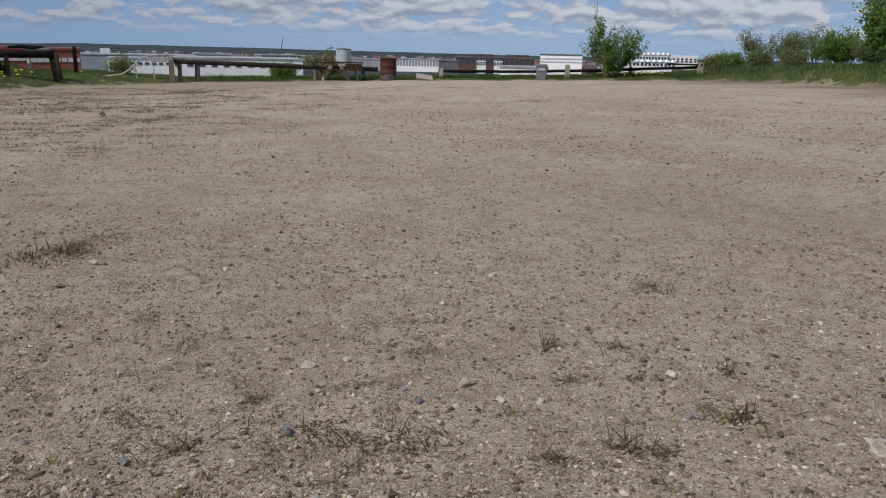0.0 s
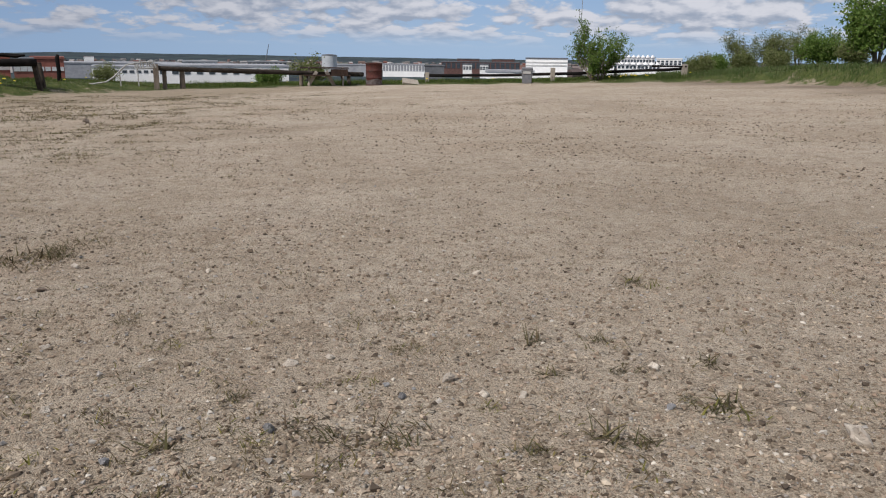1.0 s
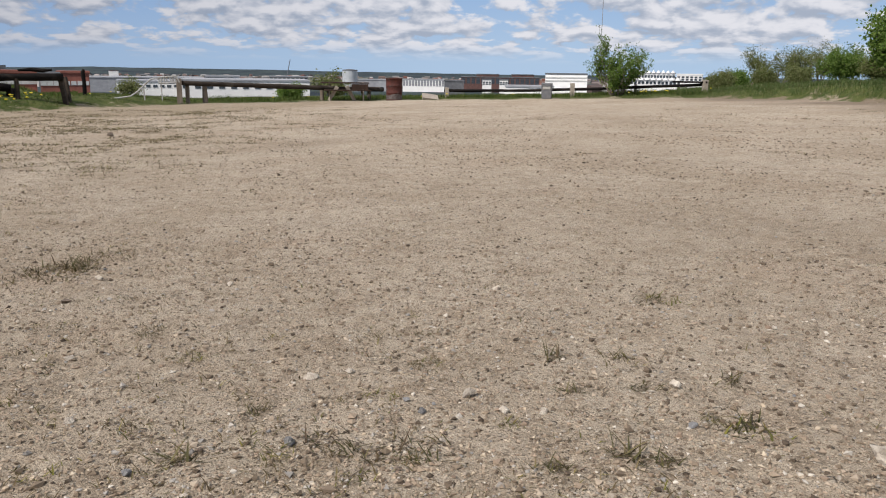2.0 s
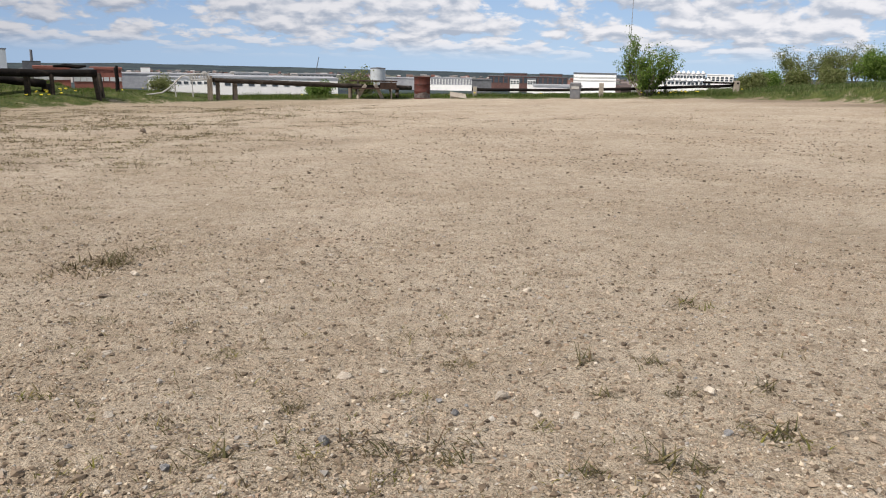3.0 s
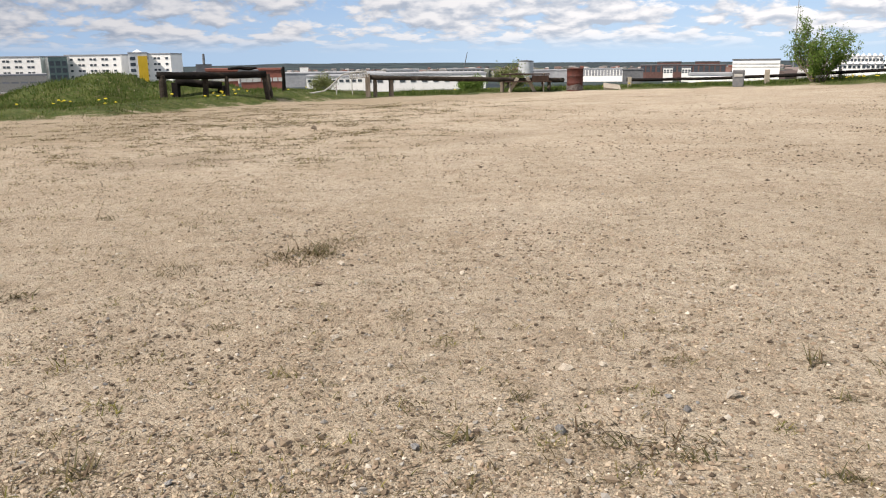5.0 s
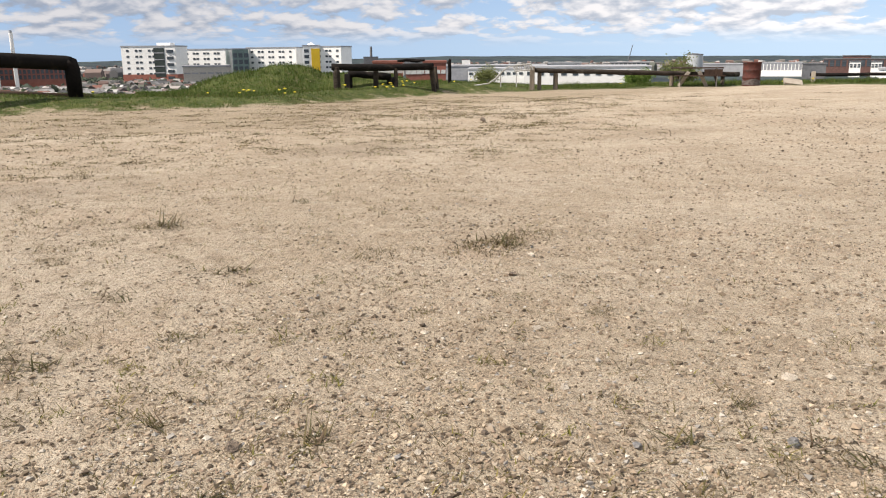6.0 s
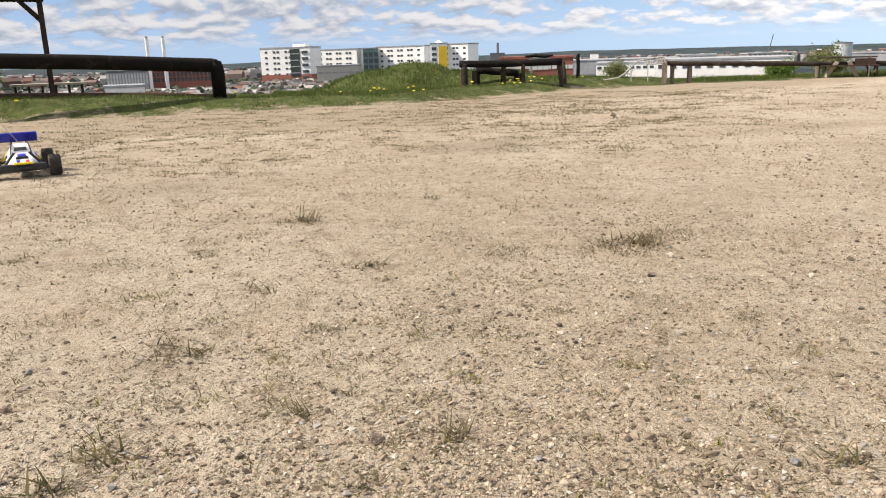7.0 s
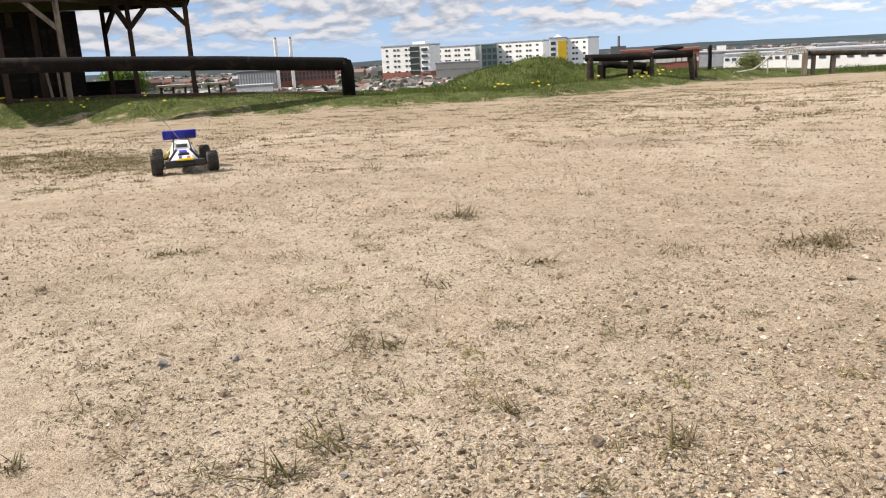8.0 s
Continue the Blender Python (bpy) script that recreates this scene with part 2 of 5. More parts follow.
RAIL_WOOD = plain("old_rail_wood", (0.022, 0.017, 0.013), (0.055, 0.043, 0.034), 6, 0.85, spec=0.2, bump=0.7, dist=0.008, stretch=(0.3, 1, 1), grime=(0.13, 0.11, 0.09))
GREY_WOOD = plain("weathered_wood", (0.10, 0.08, 0.062), (0.20, 0.165, 0.13), 7, 0.85, bump=0.7, dist=0.006, stretch=(1, 1, 0.2), grime=(0.065, 0.052, 0.042))
BROWN_WOOD = plain("dark_brown_wood", (0.026, 0.016, 0.012), (0.055, 0.034, 0.025), 7, 0.85, spec=0.2, bump=0.6, dist=0.006, stretch=(1, 1, 0.25))
PALE_WOOD = plain("pale_board", (0.25, 0.215, 0.175), (0.36, 0.32, 0.265), 7, 0.8, bump=0.5)
RUST = plain("rusty_steel", (0.055, 0.017, 0.013), (0.105, 0.032, 0.024), 6, 0.8, 0.2, 0.6, 0.004, grime=(0.07, 0.045, 0.04))
SOOT = plain("burnt_steel", (0.05, 0.035, 0.03), (0.17, 0.15, 0.145), 14, 0.8, 0.3, 0.6)
GALV = plain("galvanised_steel", (0.30, 0.30, 0.29), (0.42, 0.42, 0.40), 10, 0.6, 0.15, 0.2, grime=(0.28, 0.25, 0.21))
BIN_GREY = plain("grey_bin_plastic", (0.10, 0.105, 0.115), (0.16, 0.165, 0.175), 8, 0.55, grime=(0.13, 0.12, 0.11))
CONCRETE = plain("concrete", (0.36, 0.34, 0.30), (0.50, 0.47, 0.42), 5, 0.9, bump=0.5, grime=(0.26, 0.24, 0.2))


# ---- building helpers ----
def part(name, bm, mat, parent=None, label="", smooth=False):
    """Links a bmesh (or mesh) as one mesh object, under a thing or a part."""
    if isinstance(bm, bmesh.types.BMesh):
        me = bpy.data.meshes.new(name)
        bm.to_mesh(me)
        bm.free()
    else:
        me = bm
    if not me.materials:
        me.materials.append(mat)
    if smooth:
        me.polygons.foreach_set("use_smooth", np.ones(len(me.polygons), bool))
    ob = new(name, me)
    if parent is not None:
        ob.parent = parent
    if label:
        ob["label"] = label
    return ob


def thing(name, place, label, category, group="", turn=0.0):
    ob = new(name)
    ob.empty_display_size = 0.1
    ob.matrix_basis = pose(*place, 0, 0, turn)
    return tagged(ob, label, category, group)


def mesh_np(name, verts, tris):
    me = bpy.data.meshes.new(name)
    verts, tris = np.asarray(verts, np.float32), np.asarray(tris, np.int32)
    me.vertices.add(len(verts))
    me.vertices.foreach_set("co", verts.ravel())
    k = tris.shape[1]
    me.loops.add(tris.size)
    me.loops.foreach_set("vertex_index", tris.ravel())
    me.polygons.add(len(tris))
    me.polygons.foreach_set("loop_start", np.arange(0, tris.size, k, dtype=np.int32))
    me.polygons.foreach_set("use_smooth", np.zeros(len(tris), bool))      # crisp facets
    me.update(calc_edges=True)
    return me


def box(bm, size, m=Matrix(), bevel=0.0):
    r = bmesh.ops.create_cube(bm, size=1.0, matrix=m @ Matrix.Diagonal((*size, 1)))
    if bevel:
        es = list({e for v in r["verts"] for e in v.link_edges})
        bmesh.ops.bevel(bm, geom=es, offset=bevel, segments=2, affect="EDGES", profile=0.6)
    return bm


def boxed(size, m=Matrix(), bevel=0.0):
    return box(bmesh.new(), size, m, bevel)


def tube(points, radii, sides=12, jitter=0.0, rng=None, caps=True):
    """A tapered, bent round bar through points."""
    bm = bmesh.new()
    pts = [Vector(p) for p in points]
    if not isinstance(radii, (list, tuple)):
        radii = [radii] * len(pts)
    rings, up = [], None
    for i, p in enumerate(pts):
        d = (pts[min(i + 1, len(pts) - 1)] - pts[max(i - 1, 0)]).normalized()
        if up is None:
            up = Vector((0, 0, 1)) if abs(d.z) < 0.9 else Vector((1, 0, 0))
        u = d.cross(up).normalized()
        up = u.cross(d).normalized()
        ring = []
        for k in range(sides):
            a = 2 * math.pi * k / sides
            r = radii[i] * (1 + (rng.uniform(-jitter, jitter) if rng else 0))
            ring.append(bm.verts.new(p + (u * math.cos(a) + up * math.sin(a)) * r))
        rings.append(ring)
    for a, b in zip(rings, rings[1:]):
        for k in range(sides):
            bm.faces.new((a[k], a[(k + 1) % sides], b[(k + 1) % sides], b[k]))
    if caps:
        bm.faces.new(rings[0][::-1])
        bm.faces.new(rings[-1])
    bmesh.ops.recalc_face_normals(bm, faces=bm.faces)
    return bm


def lathe(profile, sides=24):
    """Turned round z from (radius, height) pairs."""
    bm = bmesh.new()
    rings = [[bm.verts.new((r * math.cos(2 * math.pi * k / sides), r * math.sin(2 * math.pi * k / sides), z)) for k in range(sides)] for r, z in profile]
    for a, b in zip(rings, rings[1:]):
        for k in range(sides):
            bm.faces.new((a[k], a[(k + 1) % sides], b[(k + 1) % sides], b[k]))
    bm.faces.new(rings[0][::-1])
    bm.faces.new(rings[-1])
    bmesh.ops.recalc_face_normals(bm, faces=bm.faces)
    return bm


# ---- the lie of the land ----
START, FINISH = (-0.05, 0.07), (-0.545, -0.124)      # where the walk begins and ends


def bearing(az, d, origin=START):
    """The point d metres from origin at az degrees clockwise from +y."""
    return origin[0] + d * math.sin(radians(az)), origin[1] + d * math.cos(radians(az))


EDGE_AZ = [-180, -110, -71, -61, -48.6, -37, -33, -28.6, -24, -18.8, -9, 5, 18, 24, 29, 45, 110, 180]
EDGE_R = [17, 18, 20.5, 18.9, 18.7, 18.3, 20.3, 22.9, 24.8, 27.2, 29.4, 30.2, 30.4, 27.6, 23.6, 18, 16, 17]
BANK_AZ = [-180, -90, -70, -60, -48, -40, -31, -24.5, -18, -9, 8, 18, 24, 30, 60, 180]
BANK_H = [0.3, 0.5, 0.56, 0.46, 0.24, 0.16, 0.24, 0.35, 0.07, 0.03, 0.05, 0.20, 0.40, 0.5, 0.5, 0.3]
FALL_AZ = [-180, 14, 20, 60, 180]
FALL_R = [9.0, 9.0, 32.0, 40.0, 9.0]
MOUND_A = bearing(-37.2, 26.6, FINISH)
MOUND_B = bearing(-31.8, 27.2, FINISH)


def smooth01(x):
    x = np.clip(x, 0, 1)
    return x * x * (3 - 2 * x)


WAVES = {}


def wave(x, y, f, seed):
    """Cheap smooth noise from a few crossed waves, about -1 to 1."""
    if seed not in WAVES:
        WAVES[seed] = np.random.RandomState(seed).uniform(0, 1, (6, 3)).tolist()
    s = 0
    for a, ph, k in WAVES[seed]:
        a, ph, q = 6.28 * a, 6.28 * ph, f * (0.6 + 1.1 * k)
        s = s + np.sin(q * (x * np.cos(a) + y * np.sin(a)) + ph + 1.3 * np.sin(0.6 * q * (x * np.sin(a) - y * np.cos(a)) + 2 * ph))
    return s / 4.0


def border(az):
    return np.interp(az, EDGE_AZ, EDGE_R)


def height(x, y):
    x, y = np.asarray(x, float), np.asarray(y, float)
    r, az = np.hypot(x, y), np.degrees(np.arctan2(x, y))
    s = r - border(az)
    near = np.clip(r, 0, 60) / np.maximum(r, 1e-6)
    z = (-0.01745 * y + 0.0218 * x) * near
    z = z + np.interp(az, BANK_AZ, BANK_H) * smooth01(s / 1.7)
    z = z + 0.05 * wave(x, y, 1.1, 5) * smooth01(s / 2)
    for (mx, my), ra, rb, h in ((MOUND_A, 2.2, 2.3, 0.62), (MOUND_B, 3.1, 2.0, 0.50)):
        q = ((x - mx) / ra) ** 2 + ((y - my) / rb) ** 2
        z = np.maximum(z, z + h * np.clip(1 - q, 0, 1) ** 0.8 * (1 + 0.10 * wave(x, y, 2.6, 8)))
    fall = smooth01((s - np.interp(az, FALL_AZ, FALL_R)) / 42.0)
    z = z * (1 - fall) - 8.0 * fall
    z = z - np.interp(r, [75, 450, 1500, 5000], [0, 5, 22, 24])
    hills = np.interp(az, [-180, -75, -62, -50, -40, -27, -24, -18, -10, -3, 10, 30, 180], [10, 12, 14, 8, 6, 10, 18, 15, 12, 5, 5, 6, 10])
    z = z + (hills + 3.2 * wave(x, y, 0.006, 3) + 1.2 * wave(x, y, 0.02, 4)) * smooth01((r - 2600) / 1500)
    rough = 0.006 * wave(x, y, 9, 11) + 0.003 * wave(x, y, 31, 12) + 0.0016 * wave(x, y, 85, 13)
    # crumbled earth: shallow lumps that come and go in patches
    loose = np.clip(0.45 + 0.8 * wave(x, y, 2.3, 51), 0, 1) * smooth01((7 - r) / 3)
    rough = rough + loose * (0.0022 * wave(x, y, 170, 15) + 0.0016 * wave(x, y, 330, 16))
    return z + rough * np.clip(1.6 - r / 14, 0.25, 1) + 0.018 * wave(x, y, 1.7, 14) * smooth01((r - 1) / 6) * (r < 200)


def ground_z(x, y):
    return float(height(x, y))


def build_ground():
    az = np.concatenate([np.arange(-180, -82, 3.0), np.arange(-82, 38, 0.26), np.arange(38, 180, 3.0)])
    rr = [0.02, 0.3]
    while rr[-1] < 4950:
        r = rr[-1]
        rr.append(r + max(0.008, r * (0.0068 if r < 12 else 0.010 if r < 45 else 0.05)))
    rr = np.array(rr)
    A, Rr = np.meshgrid(np.radians(az), rr)
    x, y = Rr * np.sin(A), Rr * np.cos(A)
    v = np.stack([x, y, height(x, y)], -1).reshape(-1, 3)
    n, m = len(rr), len(az)
    i, j = np.meshgrid(np.arange(n - 1), np.arange(m), indexing="ij")
    jn = (j + 1) % m
    quads = np.stack([i * m + j, i * m + jn, (i + 1) * m + jn, (i + 1) * m + j], -1).reshape(-1, 4)[:, ::-1]
    me = mesh_np("ground", v, quads)
    s = (Rr - border(np.degrees(A))).ravel()
    turf = np.clip(0.45 + s / 3.6, 0, 1.3)
    # thin moss and turf creeping in from the far left of the lot
    xx, yy = x.ravel(), y.ravel()
    creep = 0.34 * smooth01((-xx - 5.0) / 6.0) * smooth01((np.hypot(xx, yy) - 7) / 6.0)
    spot = np.exp(-(((xx + 8.2) / 1.9) ** 2 + ((yy - 3.1) / 0.75) ** 2)) * 0.62
    turf = np.maximum(turf, creep * (0.6 + 0.4 * wave(xx, yy, 2.0, 21)))
    scrubby = smooth01((s + 11) / 7) * smooth01((-xx - 1.0) / 5) * (s < 1) + 0.22 * smooth01((-xx - 0.4) / 2.5) + 0.5 * smooth01((1.8 - Rr.ravel()) / 0.7)
    scrubby = scrubby + 1.0 * spot
    me.attributes.new("scrub", "FLOAT", "POINT").data.foreach_set("value", np.clip(scrubby, 0, 1).astype(np.float32))
    me.attributes.new("turf", "FLOAT", "POINT").data.foreach_set("value", turf.astype(np.float32))
    dampness = 1.4 * smooth01((xx - 5.0) / 4) * smooth01(1 + s / 10) * (s < 2) * (0.6 + 0.4 * wave(xx, yy, 1.2, 22))
    dampness = np.maximum(dampness, 0.4 * smooth01(wave(xx, yy, 1.6, 23) - 0.35))
    me.attributes.new("damp", "FLOAT", "POINT").data.foreach_set("value", np.clip(dampness, 0, 1).astype(np.float32))
    # grows with distance: wooded ground plus the haze painted into its tint
    wooded_haze = smooth01((Rr.ravel() - 90) / 160)
    me.attributes.new("hazed_woodland", "FLOAT", "POINT").data.foreach_set("value", wooded_haze.astype(np.float32))
    me.polygons.foreach_set("use_smooth", np.ones(len(me.polygons), bool))
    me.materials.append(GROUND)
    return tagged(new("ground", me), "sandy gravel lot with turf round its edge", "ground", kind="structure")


ground = build_ground()


# ---- far town: seen over the edge of the plateau ----
WHITE_WALL = plain("white_render", (0.80, 0.80, 0.78), (0.88, 0.88, 0.86), 0.08, 0.8, bump=0.05)
BRICK = plain("red_brick", (0.20, 0.072, 0.052), (0.27, 0.105, 0.078), 0.15, 0.85, bump=0.1)
BROWN_WALL = plain("brown_brick", (0.085, 0.045, 0.04), (0.13, 0.07, 0.06), 0.15, 0.85)
GREY_WALL = plain("grey_cladding", (0.24, 0.25, 0.27), (0.34, 0.35, 0.37), 0.1, 0.7)
DARK_ROOF = plain("dark_roof", (0.09, 0.095, 0.105), (0.15, 0.155, 0.165), 0.1, 0.8)
GREY_ROOF = plain("grey_roof", (0.22, 0.23, 0.25), (0.33, 0.34, 0.36), 0.1, 0.7)
PANE = plain("window_glass", (0.035, 0.045, 0.055), (0.07, 0.085, 0.10), 0.5, 0.2, bump=0.0)
PALE_PANE = plain("pale_window", (0.45, 0.46, 0.45), (0.58, 0.58, 0.56), 0.5, 0.4, bump=0.0)
GREEN_GLASS = plain("green_glass", (0.10, 0.16, 0.15), (0.16, 0.23, 0.21), 0.3, 0.25, bump=0.0)
DARK_GLASS = plain("dark_glazing", (0.014, 0.022, 0.020), (0.03, 0.042, 0.038), 0.3, 0.5, bump=0.0)
YELLOW_PANEL = plain("yellow_panel", (0.62, 0.40, 0.015), (0.70, 0.46, 0.03), 0.2, 0.6, bump=0.0)
WINDOW_MESHES = {}


def window_mesh(w, h, mat):
    key = (round(w, 2), round(h, 2), mat.name)
    if key not in WINDOW_MESHES:
        me = bpy.data.meshes.new("window")
        bm = boxed((w, 0.3, h))
        bm.to_mesh(me)
        bm.free()
        me.materials.append(mat)
        WINDOW_MESHES[key] = me
    return WINDOW_MESHES[key]


def building(name, label, az0, az1, top, d, wall, depth=14.0, roof=None, rows=0, cols=0, win=(1.6, 1.3), pane=None,
             floor0=0.12, span=1.0, origin=START, skew=0.0, kind="office building", plinth=None, up=0.92):
    """A flat-roofed block that fills the bearings az0 to az1 at d metres; top is the roof's elevation in degrees."""
    x, y = bearing((az0 + az1) / 2, d + depth / 2, origin)
    w = 2 * d * math.tan(radians((az1 - az0) / 2))
    zt = 0.61 + d * math.tan(radians(top))
    zb = min(ground_z(x, y), ground_z(*bearing((az0 + az1) / 2, d, origin))) - 0.6
    h = zt - zb
    t = thing(name, (x, y, zb), label, kind, "town buildings", -(az0 + az1) / 2 + skew)
    part("wall", boxed((w, depth, h), pose(0, 0, h / 2)), wall, t)
    part("roof", box(boxed((w + 0.5, depth + 0.5, 0.5), pose(0, 0, h + 0.25)), (w * 0.3, depth * 0.4, 1.0), pose(w * 0.12, 0, h + 0.9)) if roof is None
         else boxed((w + 0.5, depth + 0.5, 0.6), pose(0, 0, h + 0.3)), roof or DARK_ROOF, t)
    if plinth:
        part("plinth", boxed((w + 0.3, depth + 0.3, plinth[0]), pose(0, 0, plinth[0] / 2)), plinth[1], t)
    face = -depth / 2
    for r in range(rows):
        zz = h * (floor0 + (up - floor0) * (r + 0.5) / rows)
        for c in range(cols):
            xx = -w * span / 2 + w * span * (c + 0.5) / cols
            o = part("window", window_mesh(*win, pane or PANE), None, t)
            o.matrix_basis = pose(xx, face, zz)
    return t, w, h, face


MAST_AZ = 10.75


def build_apartments():
    lab = "white rendered apartment block with rows of small windows"
    for a0, a1, top, d, depth, rows, cols, plinth, sk in (
            (-45.9, -42.15, 0.64, 450, 16, 5, 7, (5.2, BRICK), -24), (-42.15, -39.0, 0.42, 475, 13, 4, 7, None, -24),
            (-37.9, -34.2, 0.50, 470, 13, 5, 8, None, -24), (-33.0, -31.06, 0.55, 452, 15, 5, 4, None, -24)):
        t, w, h, face = building("apartment_block", lab, a0, a1, top, d, WHITE_WALL, depth, GREY_ROOF, 0, 0, origin=FINISH, kind="apartment block", plinth=plinth, skew=sk)
        for r in range(rows):
            for c in range(cols):
                xx = -w * 0.42 + w * 0.84 * (c + 0.5 + (0.18 if c % 2 else -0.18)) / cols
                if a0 < -45 and xx > w * 0.12:
                    continue
                o = part("window", window_mesh(1.45, 1.05, PANE), None, t)
                o.matrix_basis = pose(xx, face, h - 2.0 - 3.0 * r)
        if a0 < -45:      # dark glazed stairwell with a raised cap
            well = part("stairwell", boxed((5.6, 0.5, h - 4.5), pose(w * 0.20, face - 0.05, h / 2 + 1.6)), DARK_GLASS, t, "dark green glazed stairwell")
            part("roof_cap", boxed((7.5, 6, 1.6), pose(w * 0.22, 0, h + 1.2), 0.1), WHITE_WALL, t)
            for r in range(5):
                o = part("balcony", boxed((3.4, 0.7, 1.5), pose(w * 0.40, face - 0.2, h - 2.4 - 3.4 * r)), PANE, t)
                o = part("landing", boxed((5.6, 0.7, 0.5), pose(w * 0.20, face - 0.1, h - 3.2 - 3.4 * r)), GREY_ROOF, well)
    building("stair_tower", "green glass link between two white blocks", -39.0, -37.9, 0.43, 466, GREEN_GLASS, 10, GREY_ROOF, 4, 3, (2.2, 2.4), PANE, origin=FINISH, kind="stair tower")
    t, w, h, face = building("stair_tower", "white stair tower with a yellow panelled front", -34.2, -33.0, 0.62, 449, WHITE_WALL, 12, GREY_ROOF, origin=FINISH, kind="stair tower")
    part("panel", boxed((w * 0.5, 0.4, h * 0.86), pose(w * 0.24, face, h * 0.5)), YELLOW_PANEL, t, "yellow panelling")
    for r in range(5):
        o = part("window", window_mesh(2.6, 1.7, PANE), None, t)
        o.matrix_basis = pose(-w * 0.28, face, h - 2.6 - 3.0 * r)
    part("roof_cap", tube([(0, 0, h + 0.5), (0, 0, h + 2.0)], [2.6, 0.4], 8), WHITE_WALL, t)


def build_town():
    build_apartments()
    B = building
    B("concrete_building", "low grey concrete building below the white block", -42.3, -39.2, -0.72, 330, CONCRETE, 20, GREY_ROOF, 2, 6, (2.4, 0.6), GREY_ROOF, origin=FINISH)
    B("office_building", "grey office block with regular pale windows", -56.2, -53.6, -0.62, 300, GREY_WALL, 14, DARK_ROOF, 2, 14, (0.6, 1.7), PALE_PANE, origin=FINISH, up=0.95, floor0=0.55)
    B("brick_building", "long red brick building with dark windows", -53.6, -49.5, -0.62, 310, BRICK, 14, DARK_ROOF, 2, 16, (0.9, 1.4), PANE, origin=FINISH, up=0.95, floor0=0.55)
    B("flat_shed", "low white flat-roofed shed", -56.4, -53.9, -1.62, 210, WHITE_WALL, 10, GREY_ROOF, origin=FINISH, kind="shed")
    B("brick_building", "red brick hall with a band of pale windows", -29.4, -27.3, -0.60, 210, BRICK, 16, BRICK, 1, 5, (1.6, 1.4), PALE_PANE, floor0=0.72, up=0.86)
    B("brick_building", "red brick hall with a band of pale windows", -27.1, -25.95, -0.72, 205, BRICK, 16, DARK_ROOF, 1, 3, (1.3, 1.2), PALE_PANE, floor0=0.72, up=0.86)
    B("brick_building", "red brick hall with a grey side and pale windows", -26.1, -24.2, -0.60, 240, BRICK, 18, BRICK, 1, 5, (1.3, 1.1), PALE_PANE, floor0=0.62, up=0.8)
    B("warehouse", "long grey warehouse with a flat roof", -24.4, -17.0, -0.88, 420, GREY_WALL, 40, GREY_ROOF, kind="warehouse")
    B("warehouse", "white low hall with a pale roof", -22.6, -18.6, -1.12, 330, WHITE_WALL, 30, GREY_ROOF, 1, 9, (1.6, 1.0), PANE, floor0=0.72, up=0.8, kind="warehouse")
    B("warehouse", "long white hall with dark doors and windows", -18.6, -9.8, -1.02, 300, WHITE_WALL, 35, GREY_ROOF, 1, 11, (2.0, 1.4), PANE, floor0=0.68, up=0.76, kind="warehouse")
    B("office_building", "white office floor on a hall roof", -16.9, -14.6, -0.72, 380, WHITE_WALL, 14, GREY_ROOF, 1, 8, (1.8, 0.9), PANE, floor0=0.86, up=0.95)
    B("office_building", "pale concrete blocks with dark windows", -12.6, -9.9, -0.70, 480, CONCRETE, 14, GREY_ROOF, 2, 9, (1.8, 1.3), PANE, floor0=0.7, up=0.95)
    B("warehouse", "grey shed with a ridged pale roof", -6.4, -3.6, -0.85, 520, GREY_WALL, 25, GREY_ROOF, kind="warehouse")
    B("office_building", "long white apartment row with grey windows", -3.2, -0.2, -0.78, 520, WHITE_WALL, 12, GREY_ROOF, 3, 14, (1.4, 1.4), GREY_ROOF, floor0=0.55, up=0.95, kind="apartment row")
    B("office_building", "white apartment row with grey windows", -4.6, -3.3, -0.82, 560, WHITE_WALL, 12, DARK_ROOF, 3, 6, (1.4, 1.4), GREY_ROOF, floor0=0.55, up=0.95, kind="apartment row")
    B("warehouse", "dark flat-roofed hall among white rows", -0.2, 1.2, -0.86, 430, DARK_ROOF, 14, DARK_ROOF, kind="warehouse")
    B("office_building", "brown brick block with wide dark windows", 1.0, 6.6, -0.55, 560, BROWN_WALL, 16, DARK_ROOF, 3, 16, (2.4, 1.2), PANE, floor0=0.6, up=0.96)
    for a, ww in ((2.55, 0.65), (3.75, 0.6)):
        B("white_block", "white cube-shaped block with a dark window band", a - ww / 2 + 0.3, a + ww / 2 + 0.3, -0.72, 500, WHITE_WALL, 10, DARK_ROOF, 2, 3, (1.3, 0.8), PANE, floor0=0.65, up=0.9)
    for a in (2.9, 5.4):
        B("penthouse", "brown rooftop storey with a flat roof", a - 0.8, a + 0.8, -0.35, 566, BROWN_WALL, 8, DARK_ROOF)
    B("office_building", "plain white office block with narrow windows", 7.0, 9.95, -0.25, 420, WHITE_WALL, 18, DARK_ROOF, 2, 12, (1.9, 0.7), PALE_PANE, floor0=0.66, up=0.92)
    B("warehouse", "pale low shed with a flat grey roof", 4.2, 7.6, -1.2, 260, WHITE_WALL, 14, GREY_ROOF, kind="warehouse")
    for d, top, a0, a1 in ((430, -0.10, 13.0, 15.9), (415, -0.58, 12.6, 16.3)):
        t, w, h, face = B("school_building", "white building with a saw-tooth roof edge", a0, a1, top, d, WHITE_WALL, 14, GREY_ROOF, 1, 14, (1.2, 1.3), PANE, floor0=0.84, up=0.93)
